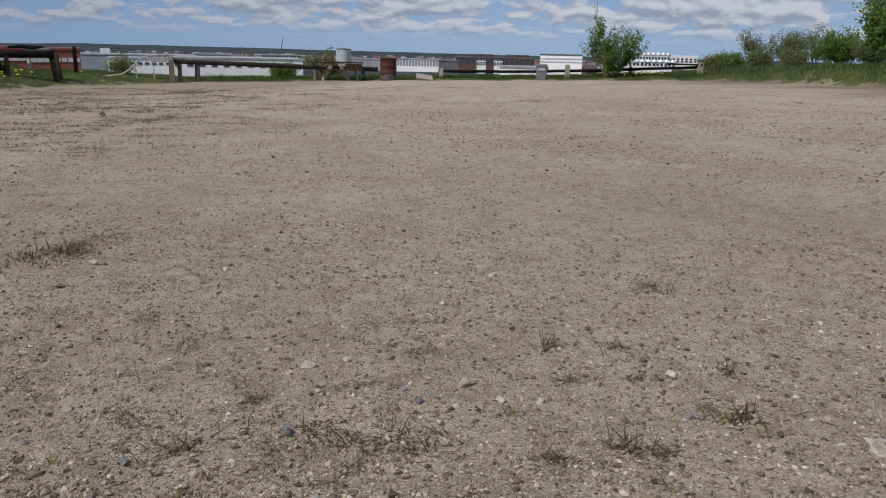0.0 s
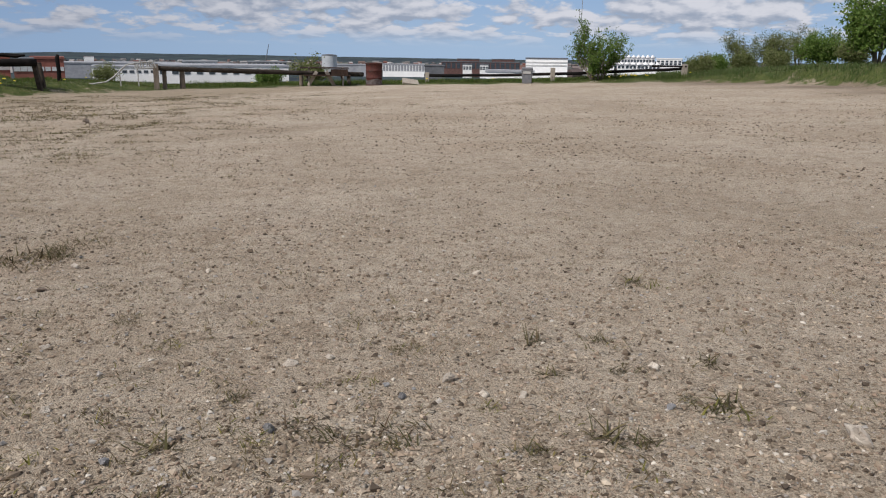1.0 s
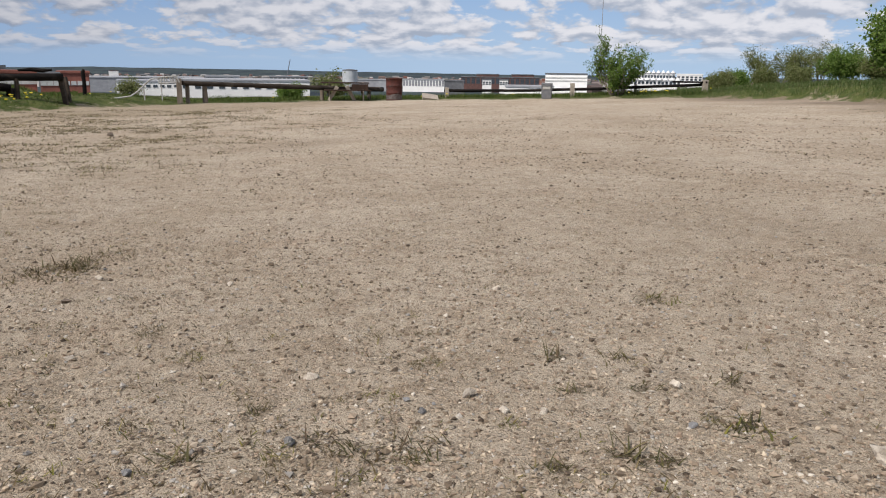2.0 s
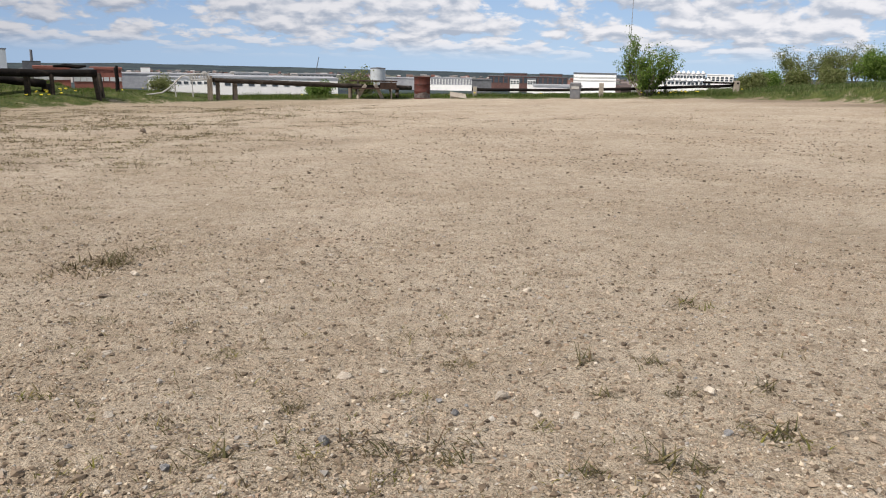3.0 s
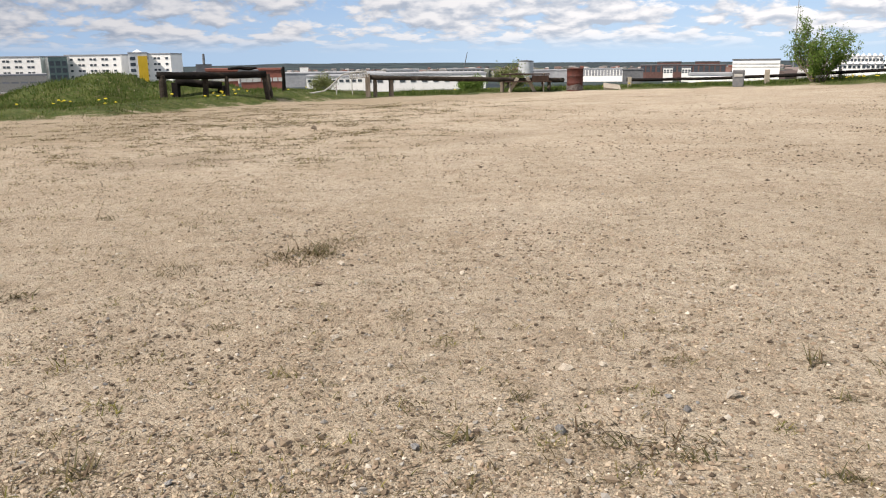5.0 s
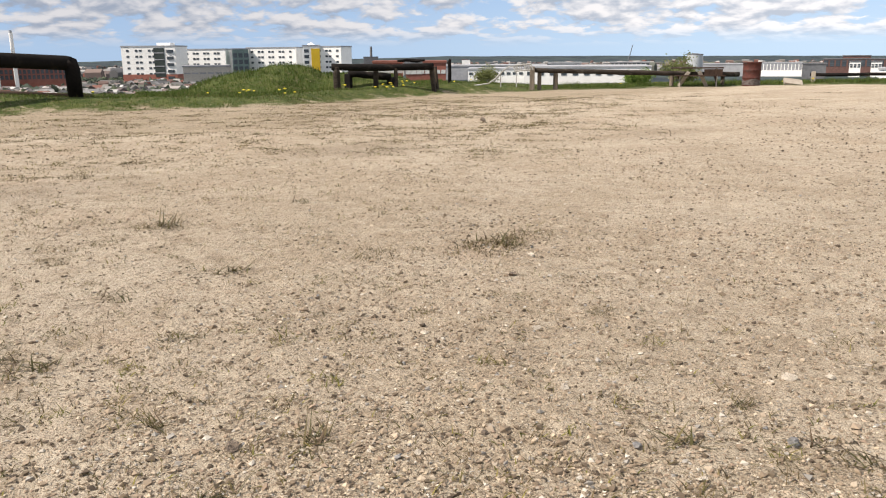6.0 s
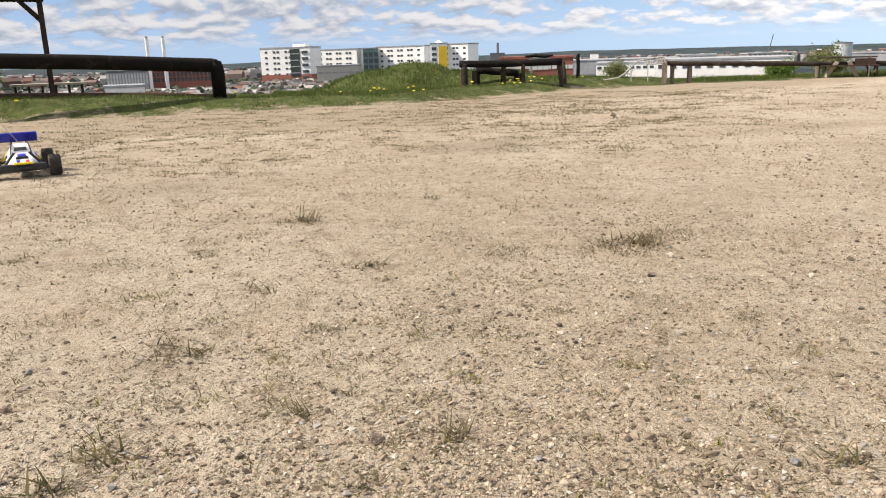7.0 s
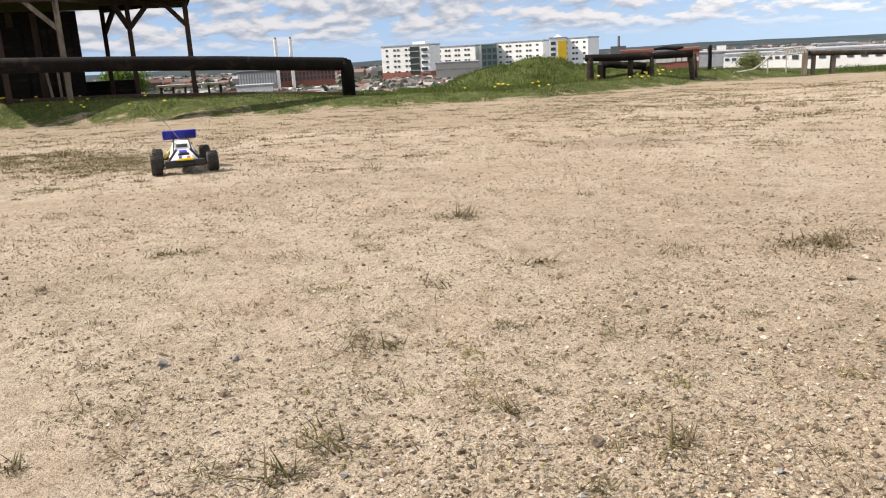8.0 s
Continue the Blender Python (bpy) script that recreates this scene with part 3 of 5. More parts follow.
        for k in range(9):
            part("gable", tube([(-w / 2 + w * (k + 0.5) / 9, face, h + 0.2), (-w / 2 + w * (k + 0.5) / 9, face, h + 1.6)], [w / 18, 0.15], 4), WHITE_WALL, t)
    B("office_building", "white block with a rounded roof", 16.0, 17.7, -0.16, 470, WHITE_WALL, 14, WHITE_WALL, 2, 6, (1.5, 1.0), PANE, floor0=0.75, up=0.95)
    B("power_plant", "dark power plant hall", -30.0, -28.95, -0.15, 1900, DARK_ROOF, 30, DARK_ROOF, kind="power plant")
    x, y = bearing(-29.45, 1905)
    t = thing("smoke_stack", (x, y, ground_z(x, y)), "tall dark smoke stack", "chimney")
    part("shaft", lathe([(3.4, -1), (2.6, 0.61 + 1905 * 0.0098 - ground_z(x, y))]), DARK_ROOF, t)
    for a in (-53.45, -52.42):
        x, y = bearing(a, 300, FINISH)
        zb = ground_z(x, y)
        t = thing("chimney", (x, y, zb - 0.5), "slim white steel chimney", "chimney", "pair of chimneys")
        hh = 0.61 + 300 * 0.0283 - zb
        part("flue", lathe([(0.62, 0), (0.60, hh)], 16), WHITE_WALL, t)
        part("flue_tip", lathe([(0.45, hh), (0.45, hh + 0.7)], 16), GREY_ROOF, t)
    x, y = bearing(-6.95, 500)
    zb = ground_z(x, y)
    t = thing("storage_tank", (x, y, zb), "round pale grey steel storage tank", "tank")
    hh = 0.61 - 500 * 0.0036 - zb
    part("shell", lathe([(4.7, 0), (4.7, hh), (4.5, hh + 0.3)], 32), plain("tank_paint", (0.42, 0.45, 0.47), (0.52, 0.55, 0.57), 0.3, 0.5, grime=(0.36, 0.38, 0.40)), t)
    part("lid", lathe([(4.85, hh + 0.1), (4.6, hh + 0.6), (0.5, hh + 1.0)], 32), DARK_ROOF, t)
    # radio mast, crane and a pale house far off
    x, y = bearing(MAST_AZ, 900)
    t = thing("radio_mast", (x, y, ground_z(x, y)), "very tall thin grey lattice radio mast", "mast")
    part("mast_shaft", tube([(0, 0, -1), (0, 0, 150)], [0.45, 0.35], 3), GREY_WALL, t)
    for k in range(12):
        part("mast_ring", boxed((1.1, 1.1, 0.25), pose(0, 0, 10 + 11 * k)), GREY_WALL, t)
    x, y = bearing(-11.25, 700)
    t = thing("crane", (x, y, ground_z(x, y)), "dark mobile crane with a raised jib", "crane")
    part("jib", tube([(-2.6, 0, 4), (1.8, 0, 24)], [0.5, 0.25], 4), DARK_ROOF, t)
    part("crane_base", boxed((5, 3, 5), pose(-2, 0, 2), 0.2), DARK_ROOF, t)
    building("farmhouse", "white house with an orange roof on the hillside", -23.0, -22.4, -0.42, 1700, WHITE_WALL, 10, BRICK, kind="house")
    # houses in the town, too many to count
    rng = np.random.RandomState(4)
    pal = islands("town_walls", [(0.24, 0.235, 0.225), (0.14, 0.05, 0.037), (0.17, 0.165, 0.155), (0.08, 0.083, 0.092), (0.44, 0.43, 0.415), (0.12, 0.07, 0.055), (0.07, 0.073, 0.077), (0.10, 0.11, 0.08)], 0.9, 0.1, 0.0)
    V, F = [], []
    for k in range(4600):
        az = rng.uniform(-76, 32)
        d = math.exp(rng.uniform(math.log(640), math.log(2600)))
        x, y = bearing(az, d)
        w, l, h = rng.uniform(4, 9), rng.uniform(5, 14) * (1 + d / 4000), rng.uniform(3.0, 7.0)
        if k >= 3200:      # sheds and cars of the near valley floor
            az, d = rng.uniform(-66, -38), rng.uniform(180, 430)
            x, y = bearing(az, d)
            w, l, h = rng.uniform(1.2, 3.4), rng.uniform(2, 6), rng.uniform(0.9, 2.4)
        a = rng.uniform(0, 3.14)
        z = ground_z(x, y) - 0.5
        c, s_ = math.cos(a), math.sin(a)
        b = len(V)
        for px, py, pz in ((-w, -l, 0), (w, -l, 0), (w, l, 0), (-w, l, 0), (-w, -l, h), (w, -l, h), (w, l, h), (-w, l, h), (0, -l, h * 1.4), (0, l, h * 1.4)):
            px, py = px / 2, py / 2
            V.append((x + px * c - py * s_, y + px * s_ + py * c, z + pz))
        for f in ((0, 1, 5, 4), (1, 2, 6, 5), (2, 3, 7, 6), (3, 0, 4, 7), (4, 5, 8, 8), (5, 6, 9, 8), (6, 7, 9, 9), (7, 4, 8, 9)):
            F.append([b + i for i in dict.fromkeys(f)])
    me = bpy.data.meshes.new("town_houses")
    me.from_pydata(V, [], F)
    me.materials.append(pal)
    tagged(new("town_houses", me), "distant town of pale and brick houses", "town", kind="stuff")
    # woods and garden trees of the town as clumps of leaves
    V, F = [], []
    base = np.array([(0, 0, 1), (0.9, 0, 0.1), (-0.4, 0.8, 0.2), (-0.5, -0.7, 0), (0.2, 0.1, -0.9)])
    bf = [(0, 1, 2), (0, 2, 3), (0, 3, 1), (4, 2, 1), (4, 3, 2), (4, 1, 3)]
    Vn, Fn = [], []
    nb = 0
    turns = [np.linalg.qr(rng.randn(3, 3))[0] for _ in range(40)]
    for k in range(12000):
        az = rng.uniform(-78, 34) if k < 9000 else rng.uniform(-72, -38)
        d = math.exp(rng.uniform(math.log(700 if az > -40 else 190), math.log(2200)))
        size = rng.uniform(0.6, 1.7) * (1 + d / 1500)
        q = base @ turns[k % 40] * size * rng.uniform(0.6, 1.2, (1, 3))
        Vn.append(q + (*bearing(az, d), size * rng.uniform(0.3, 0.9)))
        Fn.append(np.array(bf) + nb)
        nb += 5
    Vn = np.array(Vn)
    mid = Vn.mean(1)
    Vn[:, :, 2] += height(mid[:, 0], mid[:, 1])[:, None]
    me = mesh_np("town_trees", Vn.reshape(-1, 3), np.concatenate(Fn))
    me.materials.append(islands("far_foliage", [(0.03, 0.042, 0.036), (0.042, 0.058, 0.042), (0.06, 0.075, 0.05), (0.075, 0.09, 0.055)], 0.9, 0.05, 0.0))
    tagged(new("town_trees", me), "dark green trees and woods among the houses", "trees", kind="stuff")


build_town()


# ---- fences, shelter and loose things along the edge of the lot ----
def spot(az, el, d, origin=START):
    """The point at a bearing, an elevation in degrees and a distance from where the walk begins or ends."""
    x, y = bearing(az, d, origin)
    return Vector((x, y, 0.612 + d * math.tan(radians(el))))


def sagging(a, b, n, sag, rng, wob=0.01):
    a, b = Vector(a), Vector(b)
    return [a.lerp(b, k / n) + Vector((rng.uniform(-wob, wob), rng.uniform(-wob, wob), -sag * 4 * (k / n) * (1 - k / n) + rng.uniform(-wob, wob))) for k in range(n + 1)]


def post_bm(h, r, rng, lean=(0, 0), square=False):
    if square:
        return boxed((2 * r, 1.7 * r, h), Matrix.Translation((lean[0] / 2, lean[1] / 2, h / 2)) @ Matrix.Shear("XY", 4, (lean[0] / h, lean[1] / h)), r * 0.18)
    return tube([(0, 0, -0.15), (lean[0] * 0.5, lean[1] * 0.5, h * 0.5), (lean[0], lean[1], h - 0.02), (lean[0], lean[1], h)], [r * 1.05, r, r * 0.95, r * 0.8], 10, 0.05, rng)


def fence(label, rail_pts, r_rail, posts, mat_rail, mat_post, category="fence", seed=1):
    """A log rail over short posts. posts: (x, y, height, radius, lean x, lean y, square)."""
    rng = random.Random(seed)
    p0 = rail_pts[0]
    t = thing("log_fence", (p0[0], p0[1], ground_z(p0[0], p0[1])), label, category, "barriers round the lot")
    org = Vector(t.matrix_basis.translation)
    part("rail", tube([Vector(p) - org for p in rail_pts], [r_rail * rng.uniform(0.92, 1.08) for _ in rail_pts], 14, 0.05, rng), mat_rail, t, smooth=True)
    for x, y, h, r, lx, ly, sq in posts:
        top = min(rail_pts, key=lambda q: (q[0] - x - lx) ** 2 + (q[1] - y - ly) ** 2)
        h = max(h, top[2] - ground_z(x, y) + 0.04 if h else 0)
        o = part("post", post_bm(h, r, rng, (lx, ly), sq), mat_post, t)
        o.matrix_basis = Matrix.Translation(Vector((x, y, ground_z(x, y) - 0.04)) - org)
    return t


def build_fences():
    rng = random.Random(3)
    # long rail between the twisted railing and the picnic table
    a, b = spot(-18.4, -1.17, 27.6), spot(-4.6, -1.50, 30.8)
    rail = sagging(a, b, 16, 0.02, rng, 0.012)
    posts = []
    for az, d, h, r, sq in ((-18.1, 27.75, 0.58, 0.06, True), (-16.95, 27.9, 0.56, 0.085, False), (-8.95, 29.9, 0.56, 0.075, False), (-5.6, 30.7, 0.52, 0.07, False)):
        posts.append((*bearing(az, d), h, r, 0, 0, sq))
    fence("long grey-brown log rail on short wooden posts in grass", rail, 0.082, posts, RAIL_WOOD, GREY_WOOD, seed=4)
    # taller squared end post
    x, y = bearing(-18.62, 27.55)
    p = part("fence_post", post_bm(0.84, 0.085, rng, (0, 0), True), GREY_WOOD)
    p.matrix_basis = pose(x, y, ground_z(x, y) - 0.03, 0, 0, 18)
    tagged(p, "weathered grey squared wooden fence post in grass", "post")
    # dark post beside the brick halls
    x, y = bearing(-24.55, 26.6)
    p = part("fence_post", tube([(0, 0, -0.1), (0.01, 0, 0.4), (-0.005, 0, 0.72), (0.03, 0, 0.80)], [0.062, 0.058, 0.06, 0.035], 10, 0.08, rng), DARK_LOG)
    p.matrix_basis = pose(x, y, ground_z(x, y) - 0.02)
    tagged(p, "dark tarred wooden post with a split top", "post")
    # low log barrier at the mound
    a, b = spot(-31.7, -0.84, 24.0, FINISH), spot(-24.55, -0.86, 24.6, FINISH)
    posts = [(*bearing(-31.4, 24.0, FINISH), 0.60, 0.105, 0, 0, False), (*bearing(-28.65, 24.3, FINISH), 0.56, 0.065, 0.02, 0, True),
             (*bearing(-27.2, 24.3, FINISH), 0.56, 0.06, 0, 0, False), (*bearing(-24.45, 24.6, FINISH), 0.56, 0.062, -0.14, 0.06, True),
             (*bearing(-24.3, 24.9, FINISH), 0.56, 0.07, -0.10, 0.04, True)]
    fence("dark log barrier on stout posts beside the grass mound", sagging(a, b, 10, 0.02, rng), 0.100, posts, DARK_LOG, RAIL_WOOD, seed=5)
    a, b = spot(-30.6, -1.30, 25.0, FINISH), spot(-27.6, -1.55, 25.2, FINISH)
    fence("low black beam behind the log barrier in grass", sagging(a, b, 5, 0.0, rng), 0.11, [(a.x, a.y, 0.2, 0.1, 0, 0, True), (b.x, b.y, 0.2, 0.1, 0, 0, True)], DARK_LOG, DARK_LOG, seed=15)
    c = spot(-26.1, -0.36, 24.6, FINISH)
    o = part("plank", tube([(-0.42, 0, 0.0), (-0.1, 0.02, 0.03), (0.2, 0, 0.0), (0.42, 0.03, 0.02)], [0.035, 0.05, 0.06, 0.03], 7, 0.2, rng), DARK_LOG)
    o.matrix_basis = Matrix.Translation((c.x, c.y, c.z - 0.045)) @ pose(0, 0, 0, 0, 0, 26)
    tagged(o, "dark broken plank lying on the log barrier", "plank")
    # thick bent log barrier before the shelter
    pts = [spot(-48.62, -2.6, 20.3, FINISH), spot(-48.62, -0.75, 20.3, FINISH), spot(-48.66, -0.42, 20.3, FINISH), spot(-48.95, -0.36, 20.3, FINISH),
           spot(-52, -0.18, 19.9, FINISH), spot(-57, 0.12, 19.4, FINISH), spot(-64, 0.44, 19.2, FINISH), spot(-70.7, 0.66, 19.4, FINISH), spot(-78, 0.8, 20.2, FINISH)]
    x, y = pts[0][0], pts[0][1]
    t = thing("log_barrier", (x, y, ground_z(x, y)), "thick black tarred log barrier with a bent end post", "barrier", "barriers round the lot")
    org = Vector(t.matrix_basis.translation)
    part("rail", tube([p - org for p in pts[2:]], [0.165] * 7, 18, 0.02, rng), DARK_LOG, t, smooth=True)
    part("end_post", tube([p - org for p in pts[:4]], [0.165] * 4, 18, 0.02, rng), DARK_LOG, t, smooth=True)
    x, y = bearing(-75.5, 19.8, FINISH)
    o = part("post", post_bm(1.25, 0.15, rng), DARK_LOG, t)
    o.matrix_basis = Matrix.Translation(Vector((x, y, ground_z(x, y) - 0.1)) - org)
    # low earth-stained sleeper along the grass
    pts = [spot(a_, e_, d_, FINISH) for a_, e_, d_ in ((-47.6, 0, 21.2), (-52, 0, 21.5), (-58, 0, 21.7), (-64, 0, 21.9), (-71, 0, 22.3), (-79, 0, 23.0))]
    pts = [Vector((p.x, p.y, ground_z(p.x, p.y) + 0.02)) for p in pts]
    t = part("edging_log", tube(pts, [0.05, 0.07, 0.07, 0.07, 0.07, 0.07], 12, 0.12, rng), BROWN_WOOD, smooth=True)
    tagged(t, "low half-sunk brown edging log in the grass", "log")
    # rail on the far side, between the block and the bushes
    a, m_, b = spot(-0.2, -1.52, 31.4), spot(9, -1.30, 32.0), spot(17.85, -0.80, 32.4)
    posts = [(*bearing(0.0, 31.4), 0.42, 0.075, 0, 0, True), (*bearing(8.95, 31.8), 0.56, 0.085, 0, 0, True), (*bearing(17.92, 32.3), 0.52, 0.10, 0, 0, True), (*bearing(13.3, 32.2), 0.4, 0.06, 0, 0, False)]
    fence("thin dark log rail sagging between pale posts", sagging(a, m_, 8, 0.02, rng) + sagging(m_, b, 8, 0.01, rng)[1:], 0.058, posts, DARK_LOG, PALE_WOOD, seed=6)
    c = spot(16.9, -0.68, 32.3)
    o = part("plank", boxed((1.3, 0.16, 0.07), Matrix(), 0.01), DARK_LOG)
    o.matrix_basis = pose(c.x, c.y, c.z + 0.015, 0, 0, -18)
    tagged(o, "short dark plank lying on the rail", "plank")


def build_railing():
    """Twisted tubular railing left lying against the post."""
    rng = random.Random(8)
    d = 26.6
    base = spot(-20.2, -2.3, d)
    t = thing("metal_railing", (base.x, base.y, ground_z(base.x, base.y)), "twisted grey metal railing bent down into the grass", "railing")
    org = Vector(t.matrix_basis.translation)
    P = lambda az, el, dd=d: spot(az, el, dd) - org
    ground_pt = [P(-22.95, -2.24), P(-22.4, -2.18), P(-21.75, -2.08), P(-21.3, -1.78), P(-20.85, -1.35), P(-20.45, -0.98), P(-20.15, -0.90), P(-19.9, -0.93)]
    part("handrail", tube(ground_pt, 0.025, 10), GALV, t, smooth=True)
    part("top_rail", tube([P(-19.95, -0.84), P(-18.75, -0.74)], 0.026, 8), GALV, t)
    part("bottom_rail", tube([P(-19.9, -1.22), P(-18.75, -1.15)], 0.026, 8), GALV, t)
    for k in range(8):
        az = -19.9 + 1.15 * k / 7
        part("bar", tube([P(az, -0.83 + 0.012 * k), P(az + (0.16 if k > 3 else 0.02), -1.21 + 0.01 * k)], 0.024, 6), GALV, t)
    for az in (-19.78, -20.9):
        part("leg", tube([P(az, -0.9 if az > -20 else -1.45), P(az + 0.03, -2.35)], 0.018, 8), GALV, t)


def build_table():
    rng = random.Random(9)
    x, y = bearing(-7.3, 30.0)
    t = thing("picnic_table", (x, y, ground_z(x, y)), "worn dark brown wooden picnic table with pale leaning legs", "picnic table", turn=7)
    for k in range(5):
        part("tabletop_plank", boxed((1.75 + rng.uniform(-.06, .06), 0.13, 0.04), pose(0, -0.3 + 0.145 * k, 0.66 + rng.uniform(-.004, .004), 0, 0, rng.uniform(-.6, .6)), 0.005), BROWN_WOOD, t)
    for sy in (-0.66, 0.66):
        for k in (0, 1):
            part("bench_plank", boxed((1.7, 0.12, 0.04), pose(0.1, sy + 0.13 * k - 0.06, 0.40), 0.005), BROWN_WOOD, t)
    for sx in (-0.62, 0.62):
        part("brace", boxed((0.05, 1.35, 0.10), pose(sx, 0, 0.34), 0.005), BROWN_WOOD, t)
        for sy in (-1, 1):
            part("leg", boxed((0.05, 0.11, 0.82), pose(sx + 0.05, sy * 0.36, 0.31, sy * 30, 0, 0), 0.005), PALE_WOOD if sy < 0 else BROWN_WOOD, t)
    part("apron", boxed((0.62, 0.03, 0.2), pose(0.55, -0.36, 0.52), 0.004), BROWN_WOOD, t)
    # two loose pale boards lean on it
    for az, tilt in ((-8.15, 32), (-6.9, -28)):
        x, y = bearing(az, 29.5)
        o = part("board", boxed((0.13, 0.035, 0.62), Matrix(), 0.006), PALE_WOOD)
        o.matrix_basis = pose(x, y, ground_z(x, y) + 0.27, 14, tilt, 6)
        tagged(o, "pale weathered board leaning against the picnic table", "board", "loose boards")


def build_drum():
    x, y = bearing(-3.8, 29.9)
    t = thing("oil_drum", (x, y, ground_z(x, y) - 0.01), "rusty red-brown steel drum with a burnt base", "oil drum", turn=20)
    prof = [(0.27, 0), (0.305, 0.01), (0.31, 0.03), (0.295, 0.05), (0.295, 0.27), (0.308, 0.285), (0.295, 0.30), (0.295, 0.53), (0.308, 0.545), (0.295, 0.56), (0.297, 0.79), (0.312, 0.80), (0.312, 0.825), (0.29, 0.825), (0.285, 0.5), (0.28, 0.1)]
    bm = lathe(prof, 36)
    rng = random.Random(2)
    for v in bm.verts:
        a = math.atan2(v.co.y, v.co.x)
        k = 1 + 0.018 * math.sin(2 * a + 3 * v.co.z) + (0.035 * math.exp(-((a + 2.2) / 0.35) ** 2 - ((v.co.z - 0.62) / 0.14) ** 2) * -1)
        v.co.x, v.co.y = v.co.x * k, v.co.y * k
    barrel = part("barrel", bm, RUST, t, smooth=True)
    bm = lathe([(0.300, 0.035), (0.3045, 0.05), (0.3045, 0.16), (0.3035, 0.22)], 36)
    for v in bm.verts:
        if v.co.z > 0.1:
            v.co.z += 0.04 * math.sin(3 * math.atan2(v.co.y, v.co.x)) + rng.uniform(-.02, .02)
    part("burnt_band", bm, SOOT, barrel, "sooty burnt metal near the base")
    part("ash", lathe([(0.02, 0.0), (0.275, 0.62), (0.02, 0.66)], 20), SOOT, t)


def build_bin():
    x, y = bearing(7.15, 29.9)
    t = thing("litter_bin", (x, y, ground_z(x, y) - 0.01), "grey square litter bin with a domed hood", "litter bin", turn=-10)
    bm = boxed((0.40, 0.36, 0.47), pose(0, 0, 0.235), 0.03)
    for v in bm.verts:
        k = 0.86 + 0.14 * v.co.z / 0.47
        v.co.x, v.co.y = v.co.x * k, v.co.y * k
    body = part("body", bm, BIN_GREY, t)
    part("rim", boxed((0.44, 0.40, 0.035), pose(0, 0, 0.485), 0.012), BIN_GREY, t)
    part("hood", boxed((0.40, 0.36, 0.10), pose(0, 0, 0.55), 0.04), BIN_GREY, t)
    part("flap", boxed((0.28, 0.012, 0.10), pose(0, -0.19, 0.41), 0.004), GALV, body)
    # concrete slab and stub near the drum
    x, y = bearing(-1.2, 30.4)
    o = part("concrete_slab", boxed((0.62, 0.4, 0.10), pose(0, 0, 0.10, 24, 8, 0), 0.015), PALE_WOOD)
    o.matrix_basis = pose(x, y, ground_z(x, y) - 0.02, 0, 0, 12)
    tagged(o, "weathered tan slab lying at the gravel edge", "slab")


def timber(a, b, w, mat, parent, name, d=None):
    a, b = Vector(a), Vector(b)
    L = (b - a).length
    m = Matrix.Translation((a + b) / 2) @ (b - a).to_track_quat("Z", "Y").to_matrix().to_4x4()
    return part(name, boxed((w, d or w, L), m, w * 0.08), mat, parent)


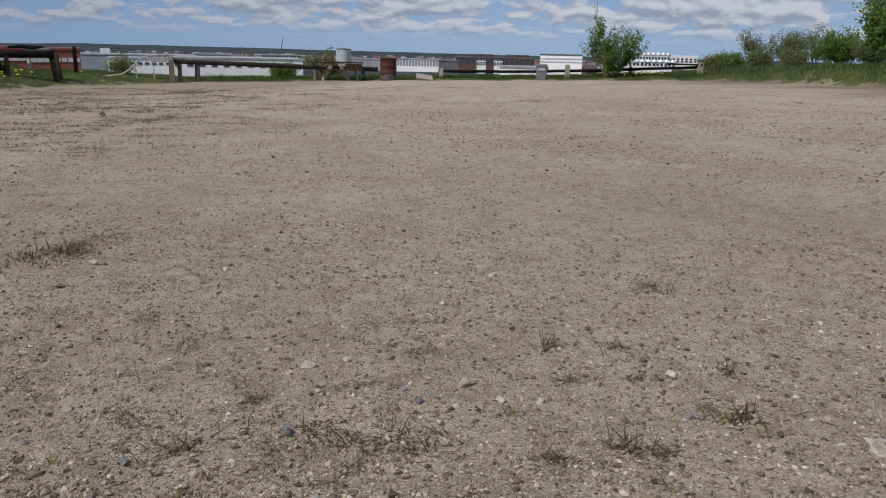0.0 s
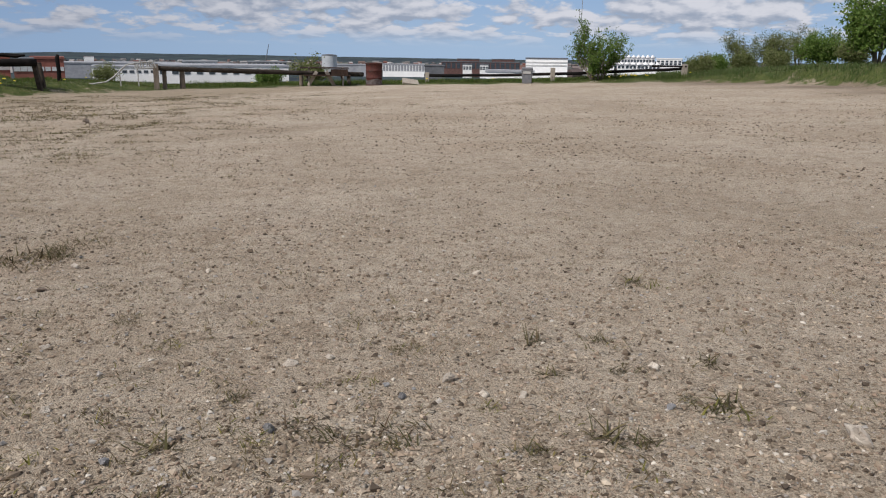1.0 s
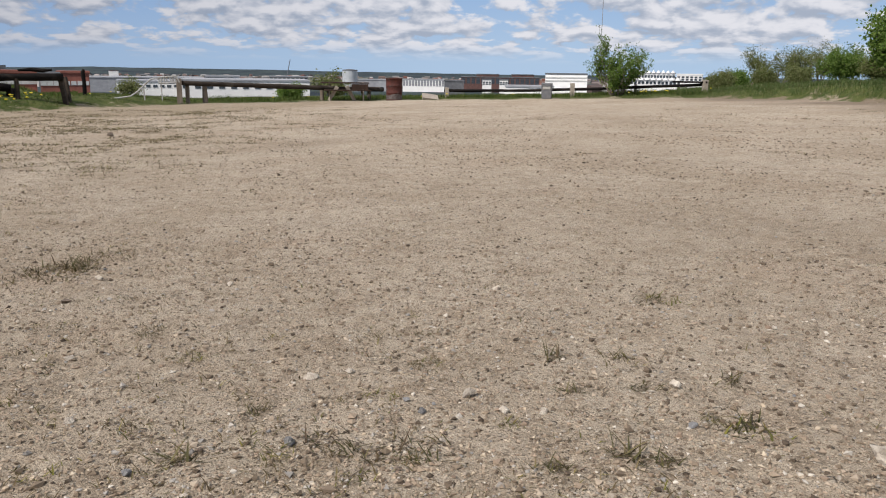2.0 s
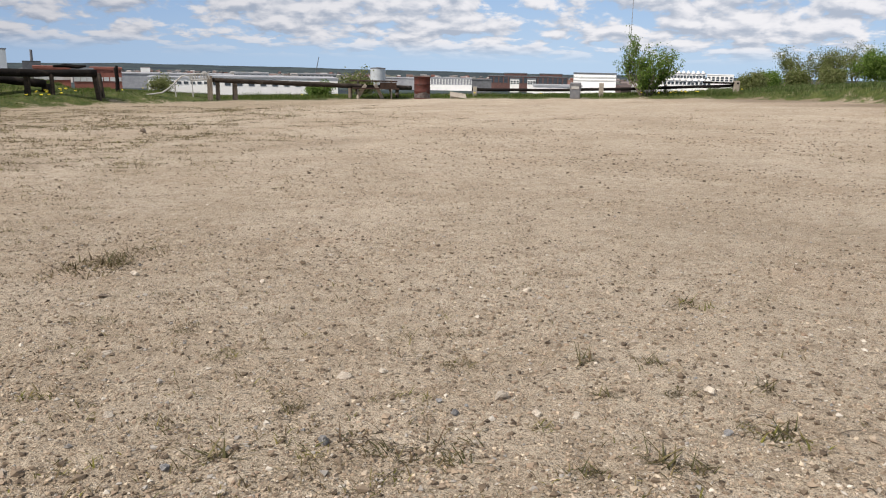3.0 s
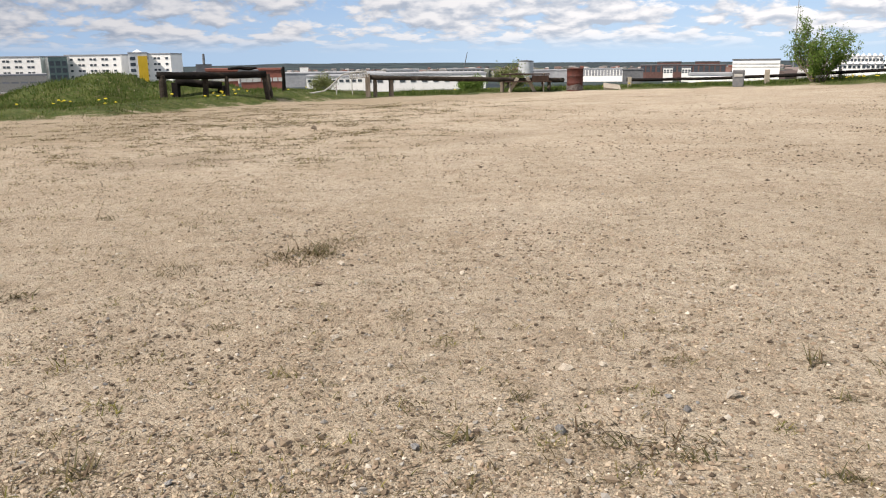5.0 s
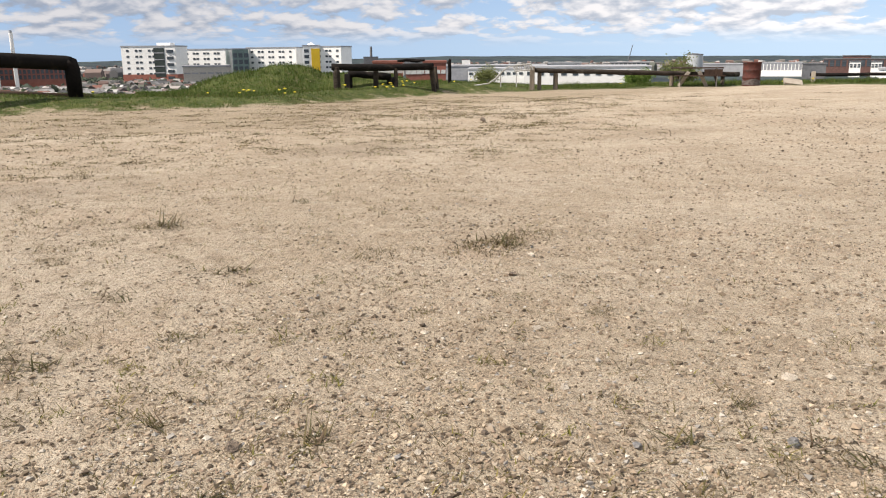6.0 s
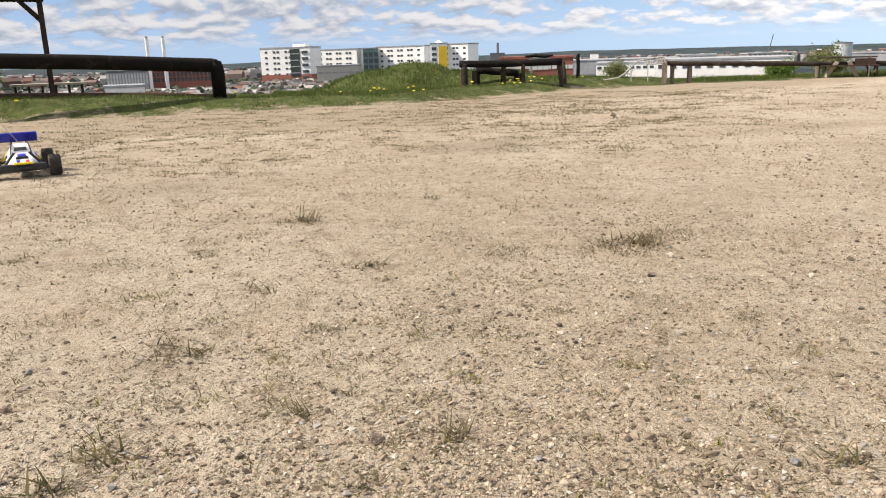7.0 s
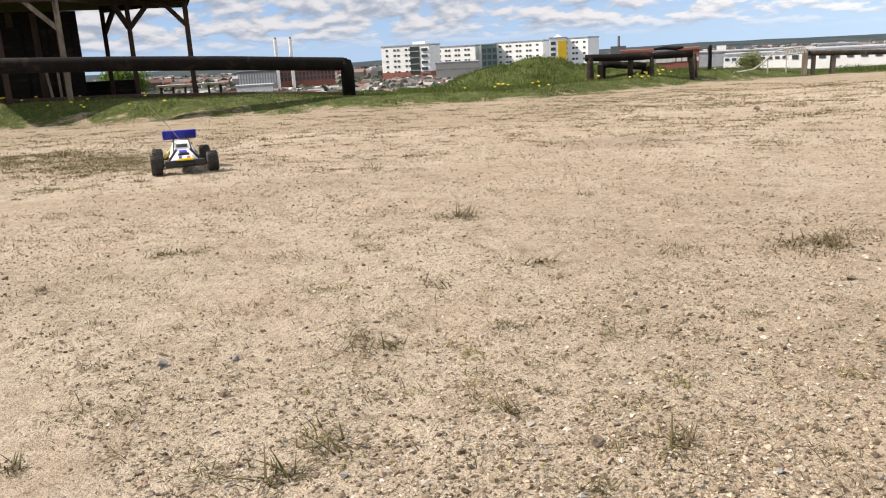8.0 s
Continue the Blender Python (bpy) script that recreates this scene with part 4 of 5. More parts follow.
def build_shelter():
    """Open timber roof on posts against a dark boarded hut."""
    cx, cy = bearing(-66.5, 24.0, FINISH)
    zb = ground_z(cx, cy) - 0.05
    t = thing("timber_shelter", (cx, cy, zb), "dark timber shelter with braced posts beside a hut", "shelter", turn=63)
    org, inv = Vector((cx, cy, zb)), t.matrix_basis.inverted()

    def loc(az, d, z=0.0):
        x, y = bearing(az, d, FINISH)
        return inv @ Vector((x, y, zb + z))

    H = 2.52
    feet = ((-67.0, 21.4, GREY_WOOD), (-64.35, 26.0, BROWN_WOOD), (-62.8, 23.4, BROWN_WOOD), (-59.15, 23.0, BROWN_WOOD), (-70.5, 21.6, BROWN_WOOD))
    for az, d, mat in feet:
        p = loc(az, d)
        q = p.copy()
        gx, gy = bearing(az, d, FINISH)
        p.z = ground_z(gx, gy) - zb - 0.05
        q.z = H
        timber(p, q, 0.125, mat, t, "post")
    p1, p2, p3, p4, p5 = (loc(a, d, H) for a, d, m in feet)
    timber(p3, p4, 0.2, BROWN_WOOD, t, "beam")
    timber(p1, p3, 0.2, BROWN_WOOD, t, "beam")
    timber(p1, p5, 0.2, BROWN_WOOD, t, "beam")
    timber(p2, p4, 0.18, BROWN_WOOD, t, "beam")

    def brace(foot, other, mat=BROWN_WOOD, reach=0.62, drop=0.68):
        dvec = (other - foot)
        dvec.z = 0
        dvec.normalize()
        timber(foot - Vector((0, 0, drop)), foot + dvec * reach, 0.11, mat, t, "brace")

    brace(p4, p3)
    brace(p3, p4)
    brace(p3, p1)
    brace(p2, p4)
    brace(p1, p5, GREY_WOOD, 0.75, 0.75)
    # roof: eaves boards and a low pitch
    e = 0.55
    corners = [loc(-58.6, 22.6, H + 0.1), loc(-59.0, 27.5, H + 0.1), loc(-76, 28.5, H + 0.1), loc(-76, 21.2, H + 0.1)]
    ridge = [loc(-59.0, 25.0, H + 1.0), loc(-76, 25.0, H + 1.0)]
    bm = bmesh.new()
    lo = [bm.verts.new(c) for c in corners]
    hi = [bm.verts.new(c) for c in ridge]
    fs = [bm.faces.new((lo[0], hi[0], hi[1], lo[3])), bm.faces.new((lo[1], lo[2], hi[1], hi[0])), bm.faces.new((lo[0], lo[1], hi[0])), bm.faces.new((lo[2], lo[3], hi[1]))]
    ext = bmesh.ops.extrude_face_region(bm, geom=fs)
    bmesh.ops.translate(bm, vec=(0, 0, 0.12), verts=[v for v in ext["geom"] if isinstance(v, bmesh.types.BMVert)])
    bmesh.ops.recalc_face_normals(bm, faces=bm.faces)
    part("roof", bm, BROWN_WOOD, t)
    timber(corners[0], corners[3], 0.05, BROWN_WOOD, t, "eaves_board", 0.2)
    # rafters under the roof
    for k in range(8):
        a = corners[0].lerp(corners[3], (k + 0.4) / 8)
        b = ridge[0].lerp(ridge[1], (k + 0.4) / 8)
        timber(a - Vector((0, 0, 0.06)), b - Vector((0, 0, 0.06)), 0.08, BROWN_WOOD, t, "rafter")
    # boarded hut under the far part of the roof
    hx, hy = bearing(-72.4, 25.0, FINISH)
    hut = thing("boarded_hut", (hx, hy, ground_z(hx, hy) - 0.05), "dark brown boarded hut under the shelter roof", "hut", turn=67)
    w, d, h = 5.6, 2.6, 2.35
    # walls, door and most boards near black: the roof's shade put into their colour
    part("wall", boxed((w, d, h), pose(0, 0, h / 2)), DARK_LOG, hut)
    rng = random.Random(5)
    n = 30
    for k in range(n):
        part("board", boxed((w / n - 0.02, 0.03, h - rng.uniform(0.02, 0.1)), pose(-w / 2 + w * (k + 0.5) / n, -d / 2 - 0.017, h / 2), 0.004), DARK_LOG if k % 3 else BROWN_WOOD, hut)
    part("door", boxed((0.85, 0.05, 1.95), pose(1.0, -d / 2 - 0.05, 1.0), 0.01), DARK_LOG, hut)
    for k, xx in enumerate((1.9, 2.15, 2.4)):
        part("loose_board", boxed((0.07, 0.03, 1.1), pose(xx, -d / 2 - 0.20, 0.52, -8, (k - 1) * 5, 0), 0.004), GREY_WOOD, hut, "grey board leaning against the wall")
    # long table and low bench seen under the rail
    tx, ty = bearing(-59.4, 29.5, FINISH)
    tb = thing("trestle_table", (tx, ty, ground_z(tx, ty)), "long dark trestle table behind the shelter", "table", turn=60)
    part("tabletop", boxed((2.3, 0.7, 0.07), pose(0, 0, 0.42), 0.01), PALE_WOOD, tb)
    for k in range(6):
        part("leg", boxed((0.07, 0.5, 0.4), pose(-1.0 + 0.40 * k, 0, 0.2), 0.01), BROWN_WOOD, tb)
    wx, wy = bearing(-64.6, 26.8, FINISH)
    st = thing("timber_stack", (wx, wy, ground_z(wx, wy)), "dark stack of timber under the shelter roof", "timber stack", turn=63)
    for k in range(4):
        for q in range(3):
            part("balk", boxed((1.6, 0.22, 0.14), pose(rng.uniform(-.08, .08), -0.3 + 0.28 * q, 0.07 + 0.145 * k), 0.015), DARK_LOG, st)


build_fences()
build_railing()
build_table()
build_drum()
build_bin()
build_shelter()


# ---- plants ----
def blades(pos, h, width, lean, rng, segs=3, curl=0.6):
    """Curved tapering grass blades; pos (n,3), h (n,), lean (n,) in radians. Returns vertices and triangles."""
    n = len(pos)
    a = rng.uniform(0, 2 * np.pi, n)
    side = np.stack([-np.sin(a), np.cos(a), np.zeros(n)], -1)
    out = np.stack([np.cos(a), np.sin(a), np.zeros(n)], -1)
    verts = []
    p = pos.copy()
    for k in range(segs + 1):
        f = k / segs
        w = (width * (1 - f) ** 0.8)[:, None] * 0.5
        if k < segs:
            verts += [p - side * w, p + side * w]
        else:
            verts.append(p)
        th = lean * (1 + curl * 2.2 * f)
        p = p + (h / segs)[:, None] * (out * np.sin(th)[:, None] + np.array([0, 0, 1.0]) * np.cos(th)[:, None])
    v = np.stack(verts, 1)
    m = v.shape[1]
    tri = []
    for k in range(segs - 1):
        b = 2 * k
        tri += [(b, b + 1, b + 3), (b, b + 3, b + 2)]
    b = 2 * (segs - 1)
    tri.append((b, b + 1, b + 2))
    t = np.array(tri)[None] + (np.arange(n) * m)[:, None, None]
    return v.reshape(-1, 3), t.reshape(-1, 3)


def tuft_mesh(name, seed, n, radius, hmin, hmax, mat, width=0.0032, leanmax=1.52):
    rng = np.random.RandomState(seed)
    r, a = radius * np.sqrt(rng.uniform(0, 1, n)), rng.uniform(0, 6.28, n)
    pos = np.stack([r * np.cos(a), r * np.sin(a), np.full(n, -0.002)], -1)
    v, t = blades(pos, rng.uniform(hmin, hmax, n), rng.uniform(0.6, 1.3, n) * width, rng.uniform(0.62, leanmax, n), rng, 4, 0.22)
    me = mesh_np(name, v, t)
    me.materials.append(mat)
    return me


def build_tufts():
    kinds = {}
    for kind, mat, specs in (("stiff", STALK, ((42, 0.034, 0.020, 0.066), (34, 0.026, 0.022, 0.074), (56, 0.050, 0.016, 0.058))),
                             ("mat", DRY_GRASS, ((230, 0.085, 0.010, 0.034), (170, 0.075, 0.010, 0.038))),
                             ("green", SPROUT, ((46, 0.042, 0.010, 0.036), (36, 0.034, 0.012, 0.042)))):
        kinds[kind] = [tuft_mesh("grass_tuft", 30 + 7 * k + len(kind), n, r, h0, h1, mat, 0.0028 if kind != "stiff" else 0.0036) for k, (n, r, h0, h1) in enumerate(specs)]
    words = {"stiff": "stiff dark olive grass tuft in sandy gravel", "mat": "flat mat of dry brown weeds on gravel", "green": "small yellow-green sprouting tuft in sandy gravel"}
    # x, y, size
    stiff_a = ((-1.92, 1.03, 1.5), (-1.83, 1.07, 1.2), (-1.52, 0.65, 1.5), (-1.53, 0.52, 1.4), (-2.12, 1.58, 1.2), (-2.0, 1.94, 1.3), (-1.67, 1.35, 0.9), (-1.37, 0.95, 0.8), (-2.82, 2.51, 2.0), (-1.34, 2.73, 1.6), (-2.61, 3.24, 1.5), (-3.2, 0.8, 1.0), (-1.06, 1.0, 1.1), (-1.09, 0.79, 0.9), (-1.93, 0.26, 1.0), (-1.63, 0.48, 1.0), (-3.34, 1.31, 1.2))
    stiff_b = ((-1.31, 2.67, 1.6), (0.2, 1.71, 1.0), (0.34, 1.71, 0.8), (0.53, 2.18, 1.0), (-0.23, 1.3, 1.2), (-0.15, 1.28, 1.0), (-0.07, 1.27, 1.1), (0.5, 1.34, 1.2), (0.45, 1.37, 0.7), (-0.48, 1.24, 1.0), (0.26, 1.24, 1.1), (0.31, 1.22, 0.8), (0.13, 1.2, 0.8), (0.21, 1.52, 0.7), (-0.4, 1.43, 0.7), (0.36, 1.53, 0.7), (0.55, 1.58, 0.7))
    mat = ((-2.81, 2.42, 1.3), (-4.63, 3.61, 1.5), (-3.26, 1.36, 1.2), (-1.68, 2.31, 1.3), (-1.35, 2.57, 1.6), (-6.24, 1.94, 1.8), (-4.92, 1.55, 1.4), (-2.87, 1.56, 0.8), (-5.03, 4.5, 1.4), (-8.04, 5.64, 1.6), (-1.09, 0.96, 0.9), (-2.71, 1.81, 0.7), (-1.3, 2.54, 1.4), (-1.25, 2.81, 1.3), (-0.77, 1.92, 0.7), (-3.93, 10.23, 2.4), (-0.08, 1.68, 0.5))
    green = ((-1.6, 0.67, 1.4), (-1.62, 1.14, 1.0), (-1.43, 1.42, 1.1), (-1.2, 1.25, 1.0), (-2.38, 1.3, 1.3), (-2.34, 1.37, 1.0), (-1.79, 0.77, 0.9), (-1.59, 0.91, 0.9), (-1.57, 1.44, 0.8), (-0.92, 1.46, 0.9), (-0.61, 1.72, 1.2), (0.58, 2.18, 1.3), (0.5, 1.33, 1.1), (-0.69, 1.19, 1.2), (-0.32, 1.26, 0.9), (0.08, 1.37, 0.8), (-0.16, 1.5, 0.8), (-0.12, 2.05, 0.6))
    rng = random.Random(17)
    for kind, rows in (("stiff", stiff_a + stiff_b), ("mat", mat), ("green", green)):
        for x, y, size in rows:
            size *= 0.95 if kind == "stiff" else 1.0
            o = part("grass_tuft", rng.choice(kinds[kind]), None)
            o.matrix_basis = pose(x, y, ground_z(x, y), 0, 0, rng.uniform(0, 360)) @ Matrix.Diagonal((size * rng.uniform(1.0, 1.4), size * rng.uniform(0.7, 1.0), size, 1))
            tagged(o, words[kind], "grass tuft", "tufts in the gravel")


def build_weeds():
    """Sprouts and dry stalks scattered over the lot, thicker towards the left."""
    rng = np.random.RandomState(5)
    V, T, nb = [], [], 0
    cl = 6200
    az, r = np.radians(rng.uniform(-80, 34, cl)), np.exp(rng.uniform(np.log(1.0), np.log(22.0), cl))
    x, y = r * np.sin(az), r * np.cos(az)
    keep = rng.uniform(0, 1, cl) < np.clip(0.05 + 0.85 * smooth01((-x - 0.8) / 2.2) + 0.22 * wave(x, y, 1.3, 31) * smooth01((-x + 1.0) / 2), 0.035, 1)
    x, y, r = x[keep], y[keep], r[keep]
    # a thicker patch out to the left of the lot
    ex, ey = rng.normal(-8.3, 1.2, 420), rng.normal(3.1, 0.5, 420)
    # dry growth creeping in from the border by the table
    ea, er = np.radians(rng.uniform(-36, -13, 850)), rng.uniform(8.5, 20.0, 850)
    thick = rng.uniform(-0.5, 1, 850) < wave(er * np.sin(ea), er * np.cos(ea), 1.6, 37)
    ex, ey = np.concatenate([ex, (er * np.sin(ea))[thick]]), np.concatenate([ey, (er * np.cos(ea))[thick]])
    x, y, r = np.concatenate([x, ex]), np.concatenate([y, ey]), np.concatenate([r, np.hypot(ex, ey)])
    for cx, cy, cr in zip(x, y, r):
        n = int(rng.randint(6, 30) * (1 + 1.4 * (cr > 6)))
        rad = rng.uniform(0.008, 0.032) * (1 + cr / 3.5)
        px, py = cx + rng.normal(0, rad * 1.3, n), cy + rng.normal(0, rad * 0.8, n)
        h = rng.uniform(0.008, 0.034, n) * (1 + min(cr, 12) / 15)
        V.append(np.stack([px, py, np.zeros(n)], -1))
        T.append(np.stack([h, np.maximum(0.0024, cr * 0.00075) * rng.uniform(0.7, 1.4, n), rng.uniform(0.65, 1.45, n)], -1))
    pos, q = np.concatenate(V), np.concatenate(T)
    pos[:, 2] = height(pos[:, 0], pos[:, 1]) - 0.001
    green = rng.uniform(0, 1, len(pos)) < 0.16
    for name, sel, mat, lab in (("dry_weeds", ~green, DRY_GRASS, "dry brown stalks scattered over the gravel"), ("green_sprouts", green, SPROUT, "small green sprouts scattered over the gravel")):
        v, t = blades(pos[sel], q[sel, 0], q[sel, 1], q[sel, 2], rng)
        me = mesh_np(name, v, t)
        me.materials.append(mat)
        tagged(new(name, me), lab, "weeds", kind="stuff")
    # twigs lying about
    tw = random.Random(3)
    for x, y, L, a in ((-0.235, 1.30, 0.14, 172), (-0.18, 1.19, 0.06, 58), (0.12, 1.62, 0.05, 20), (-1.40, 1.28, 0.11, -28), (0.62, 1.36, 0.08, 20), (-0.9, 1.10, 0.09, 50), (0.28, 1.52, 0.06, 70), (-1.28, 0.86, 0.12, 10)):
        z = ground_z(x, y)
        pts = [(-L / 2, 0, 0.004), (-L / 6, tw.uniform(-.006, .006), 0.009), (L / 5, tw.uniform(-.006, .006), 0.006), (L / 2, 0.004, 0.012)]
        o = part("twig", tube(pts, [0.0006, 0.0009, 0.0008, 0.0005], 6), BARK)
        o.matrix_basis = pose(x, y, z, 0, 0, a)
        tagged(o, "thin dry grey-brown twig lying on gravel", "twig", "twigs")


def grass_field(name, label, n, az0, az1, s0, s1, h0, h1, mat, width, seed, thin=1.0, test=None):
    rng = np.random.RandomState(seed)
    az = rng.uniform(az0, az1, n)
    s = s0 + (s1 - s0) * rng.uniform(0, 1, n) ** thin
    r = border(az) + s
    x, y = r * np.sin(np.radians(az)), r * np.cos(np.radians(az))
    clump = 0.5 + 0.5 * wave(x, y, 3.0, seed)
    keep = rng.uniform(0, 1, n) < 0.35 + 0.8 * clump
    if test is not None:
        keep &= test(x, y)
    x, y, clump = x[keep], y[keep], clump[keep]
    m = len(x)
    pos = np.stack([x, y, height(x, y) - 0.01], -1)
    h = rng.uniform(h0, h1, m) * (0.55 + 0.7 * clump) * np.clip(0.35 + (np.hypot(x, y) - border(np.degrees(np.arctan2(x, y)))) / 2.0, 0.3, 1)
    v, t = blades(pos, h, width * rng.uniform(0.6, 1.4, m), rng.uniform(0.05, 0.7, m), rng, 2)
    me = mesh_np(name, v, t)
    me.materials.append(mat)
    return tagged(new(name, me), label, "grass", kind="stuff")


def build_grass():
    grass_field("meadow_grass", "rough green grass round the gravel lot", 95000, -82, 22, 0.1, 7.0, 0.035, 0.125, GREEN_GRASS, 0.012, 41, 1.2)
    grass_field("mound_grass", "thick green grass on the mound", 60000, -46, -25, 3.5, 13.0, 0.05, 0.17, GREEN_GRASS, 0.013, 47)
    grass_field("edge_grass", "short patchy grass where the gravel ends", 30000, -82, 34, -2.4, 1.0, 0.012, 0.042, GREEN_GRASS, 0.010, 42, 0.6)
    grass_field("mixed_grass", "dry stems among the green grass", 16000, -82, 34, 0.2, 7.0, 0.05, 0.15, DRY_GRASS, 0.008, 43)
    grass_field("verge_grass", "long grass by the sagging rail", 16000, -17, 18, 0.9, 3.5, 0.10, 0.26, GREEN_GRASS, 0.013, 46)
    grass_field("tall_grass", "tall pale green grass under the bushes", 70000, 16, 38, 0.5, 12.0, 0.07, 0.27, TALL_GRASS, 0.011, 44)
    grass_field("turf_patch", "thin dark turf creeping into the gravel", 34000, -80, -8, -13.0, 0.3, 0.010, 0.038, DRY_GRASS, 0.009, 45, 0.6,
                lambda x, y: wave(x, y, 1.9, 77) + 0.5 * wave(x, y, 6.0, 78) > 0.22)
    # dandelions
    rng = random.Random(12)
    flower = lathe([(0.004, 0.10), (0.034, 0.112), (0.042, 0.124), (0.012, 0.136)], 9)
    me = bpy.data.meshes.new("dandelion")
    stem = tube([(0, 0, 0), (0.004, 0, 0.06), (0, 0, 0.105)], 0.004, 5)
    flower.to_mesh(me)
    flower.free()
    me.materials.append(YELLOW_PETAL)
    sm = bpy.data.meshes.new("stem")
    stem.to_mesh(sm)
    stem.free()
    sm.materials.append(GREEN_GRASS)
    places = [(rng.gauss(-70, 3.2), rng.uniform(0.8, 2.4)) for _ in range(16)] + [(rng.gauss(-28.6, 1.0), rng.uniform(0.8, 2.2)) for _ in range(14)] \
        + [(rng.gauss(13.6, 0.9), rng.uniform(1.0, 2.2)) for _ in range(18)] + [(rng.uniform(-42, -31), rng.uniform(1.2, 5.5)) for _ in range(12)] + [(rng.uniform(-60, 25), rng.uniform(0.8, 3.0)) for _ in range(10)]
    for az, s_ in places:
        x, y = bearing(az, float(border(az)) + s_, (0, 0))
        t = thing("dandelion", (x, y, ground_z(x, y)), "yellow dandelion in bloom in the grass", "flower", "dandelions", rng.uniform(0, 360))
        t.scale = (rng.uniform(0.75, 1.25),) * 3
        part("flower_head", me, None, t)
        part("stem", sm, None, t)


def leaf_cloud(name, seed, twigs, per, leaf, spread, mat, droop=0.2):
    """Leaves round twig points: small folded diamonds."""
    rng = np.random.RandomState(seed)
    tw = np.asarray(twigs)
    n = len(tw) * per
    c = np.repeat(tw, per, 0) + rng.normal(0, spread, (n, 3))
    d = rng.normal(0, 1, (n, 3)) + np.array([0, 0, -droop])
    d /= np.linalg.norm(d, axis=1)[:, None]
    w = np.cross(d, rng.normal(0, 1, (n, 3)))
    w /= np.linalg.norm(w, axis=1)[:, None]
    nn = np.cross(d, w)
    L = leaf * rng.uniform(0.6, 1.3, n)[:, None]
    v = np.stack([c, c + d * L * 0.5 + w * L * 0.28 + nn * L * 0.06, c + d * L, c + d * L * 0.5 - w * L * 0.28 + nn * L * 0.06], 1)
    t = np.array([(0, 1, 2), (0, 2, 3)])[None] + (np.arange(n) * 4)[:, None, None]
    me = mesh_np(name, v.reshape(-1, 3), t.reshape(-1, 3))
    me.materials.append(mat)
    return me


def grow(rng, start, way, length, radius, depth, out, twigs, up=0.25, spread=0.6):
    """Branches as bent tubes; collects twig points for the leaves."""
    n = 4
    p, d = Vector(start), Vector(way).normalized()
    pts, rad = [p.copy()], [radius]
    for k in range(n):
        d = (d + Vector((rng.gauss(0, .13), rng.gauss(0, .13), rng.gauss(0, .1) + up * 0.12))).normalized()
        p = p + d * length / n
        pts.append(p.copy())
        rad.append(radius * (1 - 0.75 * (k + 1) / n))
        if depth <= 1:
            twigs.append(tuple(p))
    out.append((pts, rad))
    if depth > 0:
        kids = 4 if depth > 1 else 3
        for k in range(kids):
            f = rng.uniform(0.25, 0.95)
            i = min(int(f * n), n - 1)
            q = pts[i].lerp(pts[i + 1], f * n - i)
            a = rng.uniform(0, 6.28)
            w = (d + Vector((math.cos(a), math.sin(a), rng.uniform(-0.1, 0.5))) * spread * 1.4).normalized()
            grow(rng, q, w, length * rng.uniform(0.45, 0.72), radius * 0.5, depth - 1, out, twigs, up, spread)


def woody(name, label, category, place, seed, stems, h, depth, per, leaf, mat, spread=0.5, flare=0.25, trunk=0.035, group="", up=0.25, fuzz=None, low=0.6):
    rng = random.Random(seed)
    t = thing(name, (place[0], place[1], ground_z(*place) - 0.05), label, category, group)
    out, twigs = [], []
    for k in range(stems):
        a = 6.28 * k / stems + rng.uniform(-.5, .5)
        w = Vector((math.cos(a) * flare, math.sin(a) * flare, 1.0))
        L = h * rng.uniform(low, 0.85) * (1 if k else 1.15)
        grow(rng, (math.cos(a) * 0.012 * stems, math.sin(a) * 0.012 * stems, 0), w, L, trunk * rng.uniform(0.7, 1.1), depth, out, twigs, up, spread)
    big = out[:1] if stems == 1 else [o for o in out if o[1][0] > trunk * 0.6]
    bm = bmesh.new()
    for pts, rad in out:
        b2 = tube(pts, [max(r, 0.004) for r in rad], 6 if rad[0] > trunk * 0.4 else 4, caps=False)
        me = bpy.data.meshes.new("tmp")
        b2.to_mesh(me)
        b2.free()
        bm.from_mesh(me)
        bpy.data.meshes.remove(me)
    part("trunk", bm, BARK, t)
    tw = np.array(twigs)
    part("crown", leaf_cloud("crown", seed, tw, per, leaf, fuzz or leaf * 0.9, mat), None, t)
    return t, tw


